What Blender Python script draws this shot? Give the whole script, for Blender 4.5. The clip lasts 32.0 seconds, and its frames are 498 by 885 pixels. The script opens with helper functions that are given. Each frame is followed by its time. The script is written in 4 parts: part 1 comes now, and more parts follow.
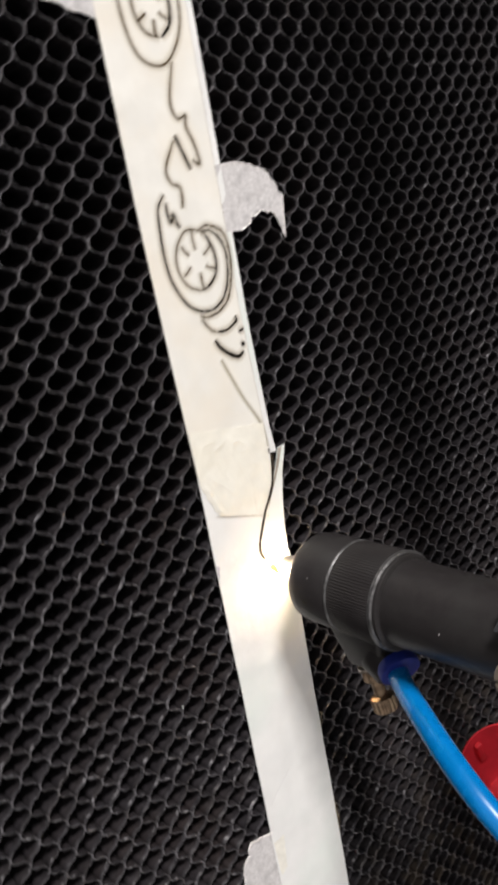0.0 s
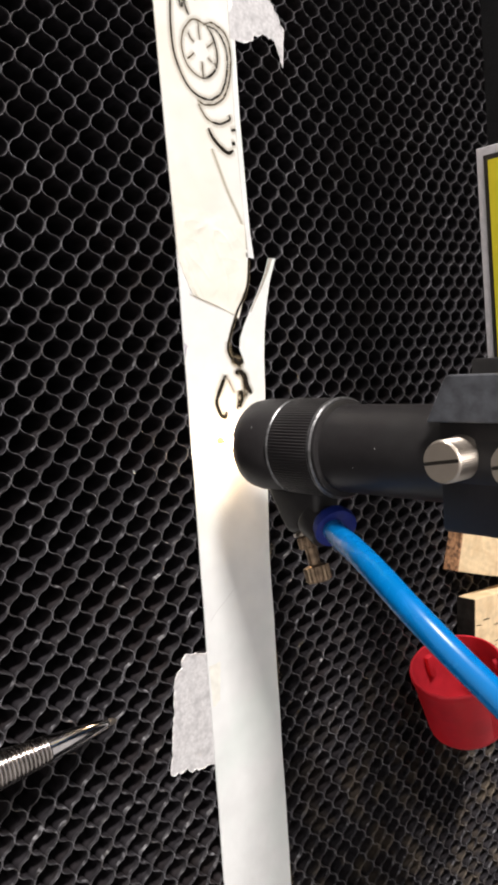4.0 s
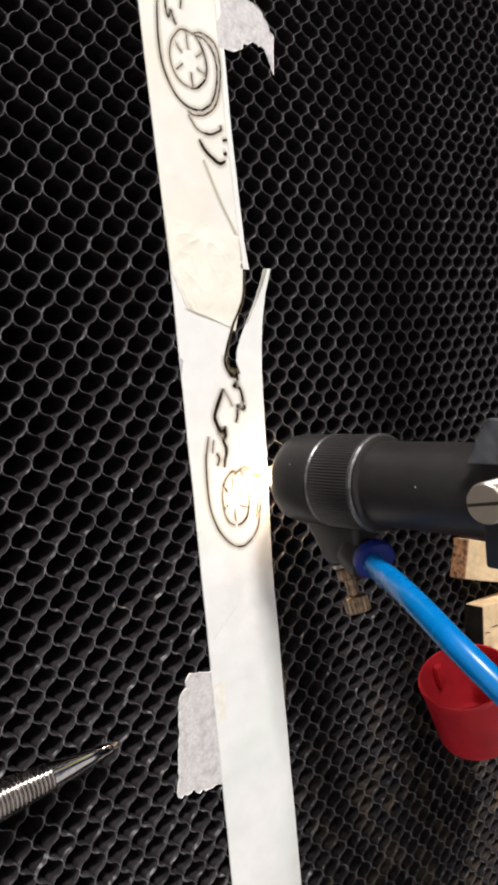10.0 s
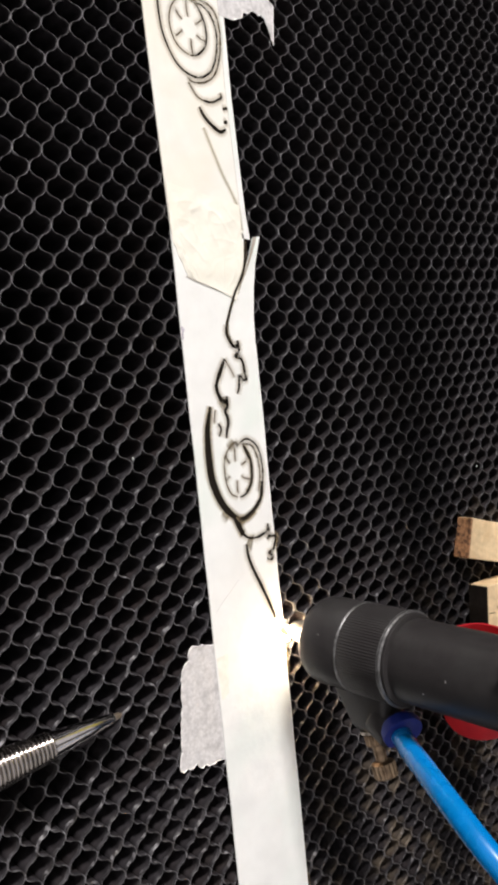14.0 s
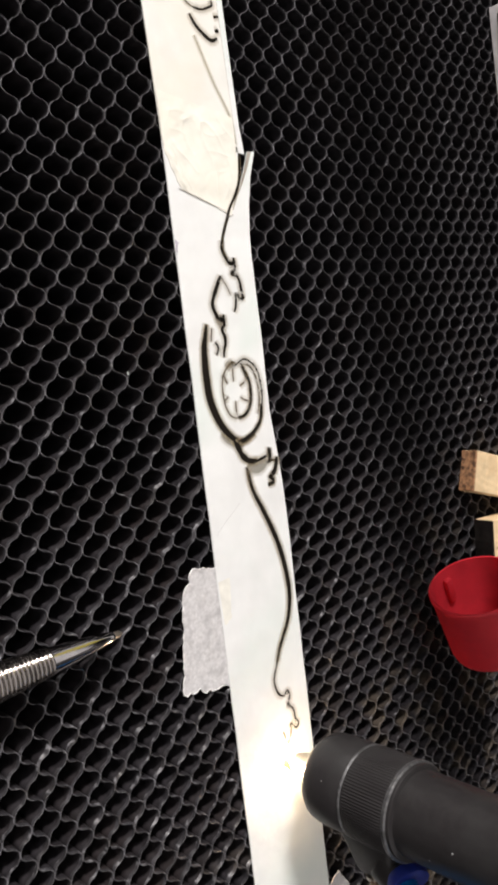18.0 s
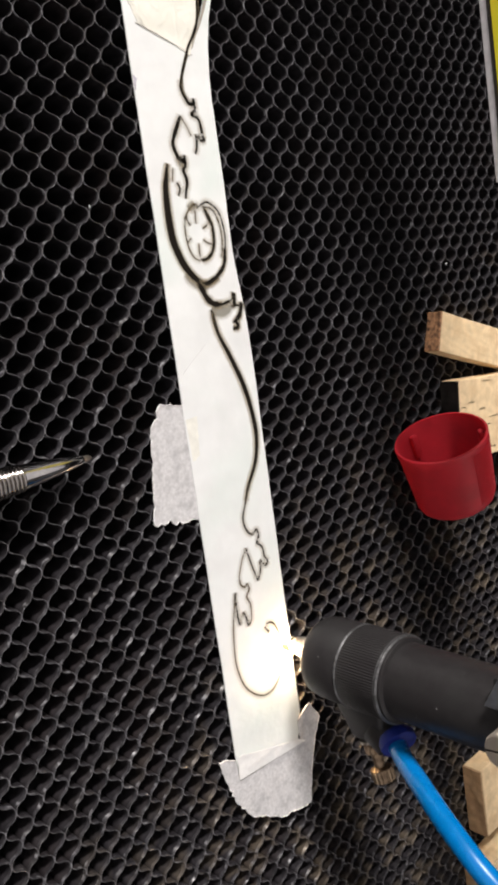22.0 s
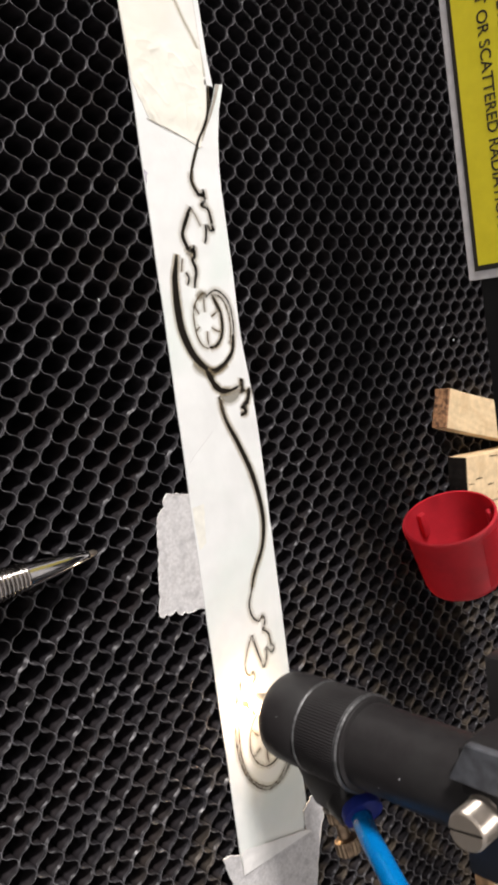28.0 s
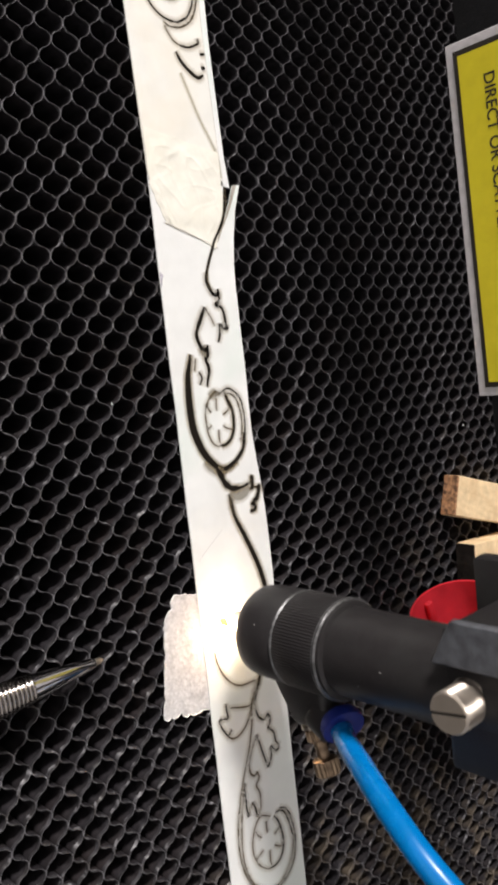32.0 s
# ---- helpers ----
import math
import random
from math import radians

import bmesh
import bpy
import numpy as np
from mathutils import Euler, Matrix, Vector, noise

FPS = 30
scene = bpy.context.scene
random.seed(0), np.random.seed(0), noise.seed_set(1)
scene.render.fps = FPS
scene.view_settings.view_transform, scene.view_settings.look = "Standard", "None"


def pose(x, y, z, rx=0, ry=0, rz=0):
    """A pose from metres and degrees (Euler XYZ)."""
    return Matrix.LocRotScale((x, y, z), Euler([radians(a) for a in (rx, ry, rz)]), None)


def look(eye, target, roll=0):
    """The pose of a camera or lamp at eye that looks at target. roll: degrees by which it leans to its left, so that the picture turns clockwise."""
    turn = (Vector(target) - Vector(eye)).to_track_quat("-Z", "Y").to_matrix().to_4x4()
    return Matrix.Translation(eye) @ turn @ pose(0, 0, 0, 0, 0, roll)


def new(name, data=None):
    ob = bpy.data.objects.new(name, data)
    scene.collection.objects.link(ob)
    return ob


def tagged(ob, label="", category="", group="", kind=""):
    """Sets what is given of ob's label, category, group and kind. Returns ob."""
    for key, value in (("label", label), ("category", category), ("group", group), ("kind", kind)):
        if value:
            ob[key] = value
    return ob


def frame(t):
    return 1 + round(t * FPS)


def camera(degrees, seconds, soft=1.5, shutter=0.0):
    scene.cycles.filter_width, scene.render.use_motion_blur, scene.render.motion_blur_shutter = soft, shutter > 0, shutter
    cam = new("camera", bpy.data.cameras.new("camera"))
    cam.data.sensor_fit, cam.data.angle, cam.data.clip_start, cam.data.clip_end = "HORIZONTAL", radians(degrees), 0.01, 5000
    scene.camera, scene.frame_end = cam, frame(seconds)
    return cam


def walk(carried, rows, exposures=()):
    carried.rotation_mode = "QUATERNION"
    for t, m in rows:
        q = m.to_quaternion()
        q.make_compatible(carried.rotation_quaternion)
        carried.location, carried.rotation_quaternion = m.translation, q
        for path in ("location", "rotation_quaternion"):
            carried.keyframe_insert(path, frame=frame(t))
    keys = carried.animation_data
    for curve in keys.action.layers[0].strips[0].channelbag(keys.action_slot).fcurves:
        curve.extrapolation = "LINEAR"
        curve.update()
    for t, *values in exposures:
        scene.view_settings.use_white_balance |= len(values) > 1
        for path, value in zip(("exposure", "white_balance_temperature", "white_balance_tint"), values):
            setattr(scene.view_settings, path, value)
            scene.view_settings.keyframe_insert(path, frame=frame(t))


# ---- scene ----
# All lengths below are centimetres; CM turns them into metres.
CM = 0.01
cam = camera(34.23, 32.0, soft=3.5, shutter=0.5)
PATH = [
    (0, -8.361, -12.377, 19.410, -7.35, -40.48, 76.66),
    (0.5, -3.438, -14.709, 19.557, -5.96, -40.25, 85.21),
    (1, 0.292, -15.267, 19.546, -4.68, -40.44, 86.78),
    (1.5, 1.583, -15.904, 20.330, -4.05, -41.34, 86.19),
    (2, 2.363, -16.114, 20.933, -3.86, -41.56, 85.84),
    (2.5, 2.457, -15.837, 21.011, -3.28, -41.75, 85.67),
    (3, 2.452, -15.350, 20.755, -2.78, -41.55, 85.61),
    (3.5, 2.522, -15.065, 20.774, -2.71, -41.47, 85.35),
    (5.5, 2.823, -14.811, 20.847, -2.16, -41.46, 83.52),
    (6, 2.809, -14.853, 20.667, -1.92, -41.44, 83.36),
    (6.5, 2.598, -14.859, 20.695, -2.04, -41.35, 83.28),
    (7, 2.524, -14.861, 20.595, -1.84, -41.42, 83.13),
    (7.5, 2.694, -14.609, 20.918, -1.60, -41.13, 82.88),
    (8, 2.490, -14.741, 20.978, -1.47, -41.46, 82.65),
    (8.5, 2.656, -14.587, 21.084, -1.05, -41.00, 82.39),
    (9, 2.390, -14.496, 20.928, -0.82, -41.23, 82.29),
    (9.5, 2.191, -14.397, 20.727, -0.55, -41.21, 82.27),
    (10, 2.265, -14.472, 20.596, -1.24, -41.16, 82.95),
    (10.5, 2.773, -14.571, 19.925, -1.77, -40.21, 83.82),
    (11, 3.151, -14.477, 19.866, -1.50, -39.97, 83.79),
    (11.5, 3.339, -14.486, 19.929, -1.22, -40.38, 83.56),
    (12, 3.247, -14.457, 20.126, -0.69, -40.55, 82.98),
    (12.5, 3.577, -14.398, 20.397, -0.64, -40.83, 82.52),
    (13, 3.441, -14.722, 20.019, -0.63, -40.88, 82.56),
    (13.5, 3.248, -14.700, 19.981, -0.52, -40.78, 82.61),
    (14, 3.476, -14.519, 20.354, -0.44, -41.19, 82.53),
    (14.5, 3.940, -14.313, 20.411, -0.56, -41.37, 82.21),
    (16.5, 4.925, -14.121, 20.550, 0.28, -41.59, 81.11),
    (17, 5.201, -14.211, 20.353, 0.19, -41.45, 80.70),
    (17.5, 5.518, -14.179, 20.389, 0.30, -41.32, 80.54),
    (18, 5.705, -14.362, 19.967, -0.36, -41.05, 81.08),
    (18.5, 6.066, -14.225, 19.961, -0.66, -40.87, 81.09),
    (19, 6.600, -14.200, 20.160, -0.97, -40.99, 80.73),
    (19.5, 7.037, -14.226, 20.251, -1.79, -40.98, 80.61),
    (20, 7.487, -14.330, 20.174, -2.07, -40.98, 80.50),
    (20.5, 7.951, -14.242, 20.408, -2.32, -41.10, 80.23),
    (21, 9.058, -14.389, 20.643, -3.01, -41.23, 79.85),
    (21.5, 8.848, -14.698, 20.922, -3.27, -41.53, 79.68),
    (22, 8.990, -14.903, 21.159, -3.45, -41.83, 79.64),
    (22.5, 8.958, -14.896, 21.116, -3.20, -41.87, 79.52),
    (23, 8.586, -14.716, 20.957, -2.81, -41.77, 79.72),
    (23.5, 8.467, -14.600, 20.936, -2.33, -41.64, 79.74),
    (24, 8.462, -14.486, 21.260, -2.44, -41.82, 79.84),
    (24.5, 8.679, -14.412, 21.072, -2.43, -41.72, 79.73),
    (25, 8.368, -14.433, 20.817, -2.15, -41.65, 79.66),
    (25.5, 8.288, -14.616, 20.875, -2.20, -41.75, 80.02),
    (27.5, 7.610, -14.566, 20.994, -1.30, -41.73, 79.90),
    (28, 7.313, -14.501, 20.880, -1.29, -41.53, 80.16),
    (28.5, 7.061, -14.397, 21.286, -1.26, -41.96, 80.25),
    (29, 7.002, -14.389, 21.246, -0.88, -42.00, 80.21),
    (29.5, 6.567, -14.404, 21.016, -0.33, -41.87, 80.14),
    (30, 6.283, -14.313, 20.917, -0.37, -41.73, 80.46),
    (30.5, 5.854, -14.512, 20.871, -0.66, -41.73, 81.14),
    (31, 5.520, -14.523, 20.724, -0.73, -41.56, 81.66),
    (31.5, 5.234, -14.306, 20.593, -0.57, -41.38, 81.84),
    (32, 5.027, -14.259, 20.595, -0.27, -41.39, 81.72),
]


def pc(x, y, z, rx=0, ry=0, rz=0):
    """A pose from centimetres and degrees."""
    return pose(x * CM, y * CM, z * CM, rx, ry, rz)


EXPOSURE = [(0, -0.14), (1.0, 0.1), (2.0, 0.18), (4.0, 0.18), (6.0, 0.1), (10.0, 0.07), (13.0, 0.09), (17.0, 0.07), (24.0, 0.08), (28.0, 0.1), (30.0, 0.08), (31.0, 0.03), (32.0, 0.03)]
walk(cam, [(t, pc(*row)) for t, *row in PATH], EXPOSURE)

# ---- light: open lid under a bright workshop ceiling, one lamp over the machine's side ----
world = bpy.data.worlds.new("room_light")
world.use_nodes = True
scene.world = world
world.node_tree.nodes["Background"].inputs[0].default_value = (1.0, 0.937, 0.902, 1)
world.node_tree.nodes["Background"].inputs[1].default_value = 0.64

lamp_data = bpy.data.lights.new("work_lamp", "AREA")
lamp_data.shape, lamp_data.size, lamp_data.size_y = "RECTANGLE", 0.50, 0.35
lamp_data.energy, lamp_data.color = 118.0, (1.0, 0.94, 0.895)
lamp = new("work_lamp", lamp_data)
lamp.matrix_world = look((-2.32, -0.40, 1.42), (0.10, 0.03, 0.0))


# ---- materials ----
def material(name, colour, rough=0.6, metal=0.0, vary=0.15, scale=300.0, bump=0.0, bump_scale=800.0, stain=None, stain_scale=40.0,
             stain_amount=0.4, emit=0.0, coat=0.0, spec=0.5, wave=0.0, wave_scale=30.0):
    """A surface with grain at one scale, stains at another, and fine relief."""
    m = bpy.data.materials.new(name)
    m.use_nodes = True
    nodes, links = m.node_tree.nodes, m.node_tree.links
    b = nodes["Principled BSDF"]
    b.inputs["Roughness"].default_value, b.inputs["Metallic"].default_value = rough, metal
    b.inputs["Coat Weight"].default_value = coat
    b.inputs["Specular IOR Level"].default_value = spec
    if emit:
        b.inputs["Emission Color"].default_value, b.inputs["Emission Strength"].default_value = (*colour, 1), emit
        b.inputs["Base Color"].default_value = (*colour, 1)
        return m
    coord = nodes.new("ShaderNodeTexCoord")
    fine = nodes.new("ShaderNodeTexNoise")
    fine.inputs["Scale"].default_value, fine.inputs["Detail"].default_value = scale, 6
    links.new(coord.outputs["Object"], fine.inputs["Vector"])
    ramp = nodes.new("ShaderNodeMapRange")
    ramp.inputs["From Min"].default_value, ramp.inputs["From Max"].default_value = 0.3, 0.7
    ramp.inputs["To Min"].default_value, ramp.inputs["To Max"].default_value = 1 - vary, 1 + vary
    links.new(fine.outputs["Fac"], ramp.inputs["Value"])
    mul = nodes.new("ShaderNodeVectorMath")
    mul.operation = "SCALE"
    mul.inputs[0].default_value = colour
    links.new(ramp.outputs["Result"], mul.inputs["Scale"])
    out = mul.outputs["Vector"]
    if stain:
        big = nodes.new("ShaderNodeTexNoise")
        big.inputs["Scale"].default_value, big.inputs["Detail"].default_value = stain_scale, 5
        links.new(coord.outputs["Object"], big.inputs["Vector"])
        cut = nodes.new("ShaderNodeMapRange")
        cut.inputs["From Min"].default_value, cut.inputs["From Max"].default_value = 0.48, 0.68
        cut.inputs["To Max"].default_value = stain_amount
        links.new(big.outputs["Fac"], cut.inputs["Value"])
        mix = nodes.new("ShaderNodeMix")
        mix.data_type = "RGBA"
        links.new(cut.outputs["Result"], mix.inputs["Factor"])
        links.new(out, mix.inputs["A"])
        mix.inputs["B"].default_value = (*stain, 1)
        out = mix.outputs["Result"]
    links.new(out, b.inputs["Base Color"])
    rr = nodes.new("ShaderNodeMapRange")
    rr.inputs["To Min"].default_value, rr.inputs["To Max"].default_value = max(0.03, rough - 0.12), min(1, rough + 0.12)
    links.new(fine.outputs["Fac"], rr.inputs["Value"])
    links.new(rr.outputs["Result"], b.inputs["Roughness"])
    if bump:
        tex = nodes.new("ShaderNodeTexNoise")
        tex.inputs["Scale"].default_value, tex.inputs["Detail"].default_value = bump_scale, 8
        links.new(coord.outputs["Object"], tex.inputs["Vector"])
        bm_node = nodes.new("ShaderNodeBump")
        bm_node.inputs["Strength"].default_value, bm_node.inputs["Distance"].default_value = bump, 0.0004
        links.new(tex.outputs["Fac"], bm_node.inputs["Height"])
        links.new(bm_node.outputs["Normal"], b.inputs["Normal"])
        if wave:
            slow = nodes.new("ShaderNodeTexNoise")
            slow.inputs["Scale"].default_value, slow.inputs["Detail"].default_value = wave_scale, 2
            links.new(coord.outputs["Object"], slow.inputs["Vector"])
            swell = nodes.new("ShaderNodeBump")
            swell.inputs["Strength"].default_value, swell.inputs["Distance"].default_value = 1.0, wave
            links.new(slow.outputs["Fac"], swell.inputs["Height"])
            links.new(swell.outputs["Normal"], bm_node.inputs["Normal"])
    return m


FOIL_EDGE = material("bare_foil_edge", (0.112, 0.109, 0.120), 0.42, 0.3, 0.6, 300, 0.2, 900, (0.07, 0.06, 0.056), 60, 0.7)
FOIL = material("blackened_aluminium_foil", (0.0185, 0.0168, 0.0195), 0.6, 0.0, 0.4, 500, 0.5, 350, (0.023, 0.0175, 0.0175), 28, 0.7, spec=0.14)
# upper wall band, paler than the wall below: its lit look is in the colour
FOIL_LIT_RIM = material("lit_foil_rim", (0.038, 0.037, 0.042), 0.42, 0.25, 0.6, 260, 0.8, 300, (0.018, 0.016, 0.016), 130, 0.8, spec=0.4)


def residue(m, tan):
    """Baked-on tan residue, thickest where most cutting was done."""
    nodes, links = m.node_tree.nodes, m.node_tree.links
    b = nodes["Principled BSDF"]
    old = b.inputs["Base Color"].links[0].from_socket
    coord = nodes.new("ShaderNodeTexCoord")
    spot = nodes.new("ShaderNodeTexNoise")
    spot.inputs["Scale"].default_value, spot.inputs["Detail"].default_value = 85, 3
    links.new(coord.outputs["Object"], spot.inputs["Vector"])
    along = nodes.new("ShaderNodeVectorMath")
    along.operation, along.inputs[1].default_value = "DOT_PRODUCT", (1.0, 0.75, 0.0)
    links.new(coord.outputs["Object"], along.inputs[0])
    zone = nodes.new("ShaderNodeMapRange")
    zone.interpolation_type = "SMOOTHSTEP"
    zone.inputs["From Min"].default_value, zone.inputs["From Max"].default_value = 0.17, 0.33
    zone.inputs["To Min"].default_value, zone.inputs["To Max"].default_value = 0.03, 0.8
    links.new(along.outputs["Value"], zone.inputs["Value"])
    cut = nodes.new("ShaderNodeMapRange")
    cut.inputs["From Min"].default_value, cut.inputs["From Max"].default_value = 0.50, 0.66
    links.new(spot.outputs["Fac"], cut.inputs["Value"])
    both = nodes.new("ShaderNodeMath")
    both.operation = "MULTIPLY"
    links.new(zone.outputs["Result"], both.inputs[0])
    links.new(cut.outputs["Result"], both.inputs[1])
    mix = nodes.new("ShaderNodeMix")
    mix.data_type = "RGBA"
    links.new(both.outputs[0], mix.inputs["Factor"])
    links.new(old, mix.inputs["A"])
    mix.inputs["B"].default_value = (*tan, 1)
    links.new(mix.outputs["Result"], b.inputs["Base Color"])


def glints(m, bright, scale, low, high):
    """Small bright patches painted into the foil's colour in place of lamp glints."""
    nodes, links = m.node_tree.nodes, m.node_tree.links
    b = nodes["Principled BSDF"]
    old = b.inputs["Base Color"].links[0].from_socket
    coord = nodes.new("ShaderNodeTexCoord")
    spot = nodes.new("ShaderNodeTexNoise")
    spot.inputs["Scale"].default_value, spot.inputs["Detail"].default_value = scale, 4
    links.new(coord.outputs["Object"], spot.inputs["Vector"])
    cut = nodes.new("ShaderNodeMapRange")
    cut.inputs["From Min"].default_value, cut.inputs["From Max"].default_value = low, high
    links.new(spot.outputs["Fac"], cut.inputs["Value"])
    mix = nodes.new("ShaderNodeMix")
    mix.data_type = "RGBA"
    links.new(cut.outputs["Result"], mix.inputs["Factor"])
    links.new(old, mix.inputs["A"])
    mix.inputs["B"].default_value = (*bright, 1)
    links.new(mix.outputs["Result"], b.inputs["Base Color"])


# glints painted on the foil's top edge and upper band
glints(FOIL_EDGE, (0.34, 0.34, 0.36), 420, 0.58, 0.74)
glints(FOIL_LIT_RIM, (0.30, 0.30, 0.32), 330, 0.57, 0.74)
residue(FOIL, (0.085, 0.068, 0.050))
residue(FOIL_EDGE, (0.15, 0.12, 0.095))
residue(FOIL_LIT_RIM, (0.17, 0.14, 0.105))
STRIP = material("white_paper_faced_strip", (0.735, 0.745, 0.745), 0.75, 0, 0.04, 120, 0.25, 350, (0.665, 0.735, 0.705), 22, 0.9, wave=0.0013, wave_scale=35)
CREAM = material("cream_paper_faced_strip", (0.745, 0.74, 0.705), 0.75, 0, 0.04, 120, 0.25, 350, (0.73, 0.68, 0.59), 34, 0.7, wave=0.0013, wave_scale=40)
TAPE = material("crepe_masking_tape", (0.56, 0.55, 0.56), 0.8, 0, 0.14, 900, 0.5, 700, (0.34, 0.335, 0.345), 260, 0.6)
PATCH = material("cream_masking_tape", (0.775, 0.76, 0.69), 0.75, 0, 0.04, 300, 0.5, 260, (0.745, 0.715, 0.62), 60, 0.6, wave=0.0008, wave_scale=90)
FIBRE = material("white_paper_fibre", (0.74, 0.73, 0.73), 0.8, 0, 0.2, 900, 0.4, 900)
LIT_FLAP = material("lit_tape_over_white_paper", (0.77, 0.765, 0.76), 0.75, 0, 0.04, 500, 0.4, 500, (0.74, 0.73, 0.725), 120, 0.6, wave=0.002, wave_scale=60)
EDGE_TAPE = material("greyed_tape_edge", (0.46, 0.43, 0.39), 0.8, 0, 0.2, 400)
STAIN = material("cream_tape_residue", (0.745, 0.735, 0.68), 0.7, 0, 0.08, 300, 0.2, 400)
PURPLE = material("smudged_violet_ink", (0.36, 0.34, 0.40), 0.7, 0, 0.3, 400)


SLIVER_SIDE = material("scorched_cut_side", (0.36, 0.33, 0.29), 0.8, 0, 0.25, 300, 0.3, 500, (0.22, 0.19, 0.15), 90, 0.7)


def scorch(name, core, tint, amount):
    """A burnt line: charred in the middle, brown smoke stain fading to its sides. Also used in grey for painted shade.
    """
    m = bpy.data.materials.new(name)
    m.use_nodes = True
    nodes, links = m.node_tree.nodes, m.node_tree.links
    b = nodes["Principled BSDF"]
    b.inputs["Roughness"].default_value = 0.9
    b.inputs["Specular IOR Level"].default_value = 0.05
    att = nodes.new("ShaderNodeAttribute")
    att.attribute_name = "across"
    size = nodes.new("ShaderNodeMath")
    size.operation = "ABSOLUTE"
    links.new(att.outputs["Fac"], size.inputs[0])
    coord = nodes.new("ShaderNodeTexCoord")
    grain = nodes.new("ShaderNodeTexNoise")
    grain.inputs["Scale"].default_value, grain.inputs["Detail"].default_value = 1400, 4
    links.new(coord.outputs["Object"], grain.inputs["Vector"])
    wob = nodes.new("ShaderNodeMath")
    wob.operation, wob.inputs[1].default_value = "MULTIPLY_ADD", 0.26
    wob.inputs[2].default_value = -0.13
    links.new(grain.outputs["Fac"], wob.inputs[0])
    edge_at = nodes.new("ShaderNodeMath")
    edge_at.operation = "ADD"
    links.new(size.outputs[0], edge_at.inputs[0])
    links.new(wob.outputs[0], edge_at.inputs[1])
    inside = nodes.new("ShaderNodeMapRange")
    inside.inputs["From Min"].default_value, inside.inputs["From Max"].default_value = 0.85, 1.15
    inside.inputs["To Min"].default_value, inside.inputs["To Max"].default_value = 1, 0
    links.new(edge_at.outputs[0], inside.inputs["Value"])
    smoke = nodes.new("ShaderNodeMapRange")
    smoke.interpolation_type = "SMOOTHSTEP"
    smoke.inputs["From Min"].default_value, smoke.inputs["From Max"].default_value = 0.9, 2.0
    smoke.inputs["To Min"].default_value, smoke.inputs["To Max"].default_value = amount, 0
    links.new(edge_at.outputs[0], smoke.inputs["Value"])
    top = nodes.new("ShaderNodeMath")
    top.operation = "MAXIMUM"
    links.new(inside.outputs["Result"], top.inputs[0])
    links.new(smoke.outputs["Result"], top.inputs[1])
    links.new(top.outputs[0], b.inputs["Alpha"])
    mix = nodes.new("ShaderNodeMix")
    mix.data_type = "RGBA"
    links.new(inside.outputs["Result"], mix.inputs["Factor"])
    mix.inputs["A"].default_value, mix.inputs["B"].default_value = (*tint, 1), (*core, 1)
    links.new(mix.outputs["Result"], b.inputs["Base Color"])
    return m


BURN = scorch("charred_cut", (0.012, 0.010, 0.008), (0.36, 0.29, 0.19), 0.36)
FAINT = scorch("light_burn", (0.075, 0.055, 0.032), (0.38, 0.31, 0.20), 0.30)
SCORCH = scorch("pale_scorch", (0.30, 0.28, 0.22), (0.50, 0.46, 0.36), 0.5)
# grey for the shaded hollows beside the cuts, shade put into the colour
GREY_SHADE = scorch("painted_grey_shade", (0.26, 0.25, 0.22), (0.45, 0.42, 0.36), 0.5)
ANODIZED = material("black_anodised_aluminium", (0.022, 0.020, 0.021), 0.44, 0.1, 0.14, 600, 0.12, 1500, (0.03, 0.03, 0.03), 60, 0.5, spec=0.34)
# paler than the black head: the rings' highlight, painted all the way round
RING_HIGHLIGHT = material("highlight_toned_aluminium", (0.13, 0.13, 0.135), 0.36, 0.6, 0.4, 900, 0.2, 1200, (0.05, 0.05, 0.05), 250, 0.8)
PLATE = material("grey_smudged_plate", (0.11, 0.115, 0.13), 0.45, 0.3, 0.3, 300, 0.15, 900, (0.05, 0.05, 0.055), 140, 0.7)
PAINT = material("black_powder_coat", (0.008, 0.008, 0.009), 0.8, 0, 0.3, 400, 0.3, 1500, (0.012, 0.012, 0.012), 30, 0.5, spec=0.12)
STEEL = material("nickel_plated_steel", (0.47, 0.42, 0.37), 0.38, 1.0, 0.06, 300, 0.03, 600)
BRASS = material("tarnished_brass", (0.32, 0.235, 0.16), 0.42, 0.9, 0.3, 600, 0.2, 1200, (0.10, 0.06, 0.04), 200, 0.6)
GRIP_STEEL = material("brushed_grip_steel", (0.37, 0.345, 0.33), 0.2, 1.0, 0.2, 300, 0.05, 900)
CHROME = material("polished_chrome", (0.62, 0.60, 0.61), 0.09, 1.0, 0.1, 400)
CHAMPAGNE = material("champagne_metal", (0.62, 0.50, 0.40), 0.3, 1.0, 0.1, 300)
BLUE = material("blue_polyurethane_hose", (0.0, 0.15, 0.44), 0.27, 0, 0.06, 200, 0.05, 300, (0.0, 0.13, 0.37), 60, 0.5, spec=0.35)
NAVY = material("dark_blue_plastic", (0.010, 0.022, 0.19), 0.5, 0, 0.15, 300, spec=0.3)
RED = material("red_plastic", (0.70, 0.036, 0.058), 0.42, 0, 0.08, 200, 0.08, 500, (0.36, 0.02, 0.03), 60, 0.5)


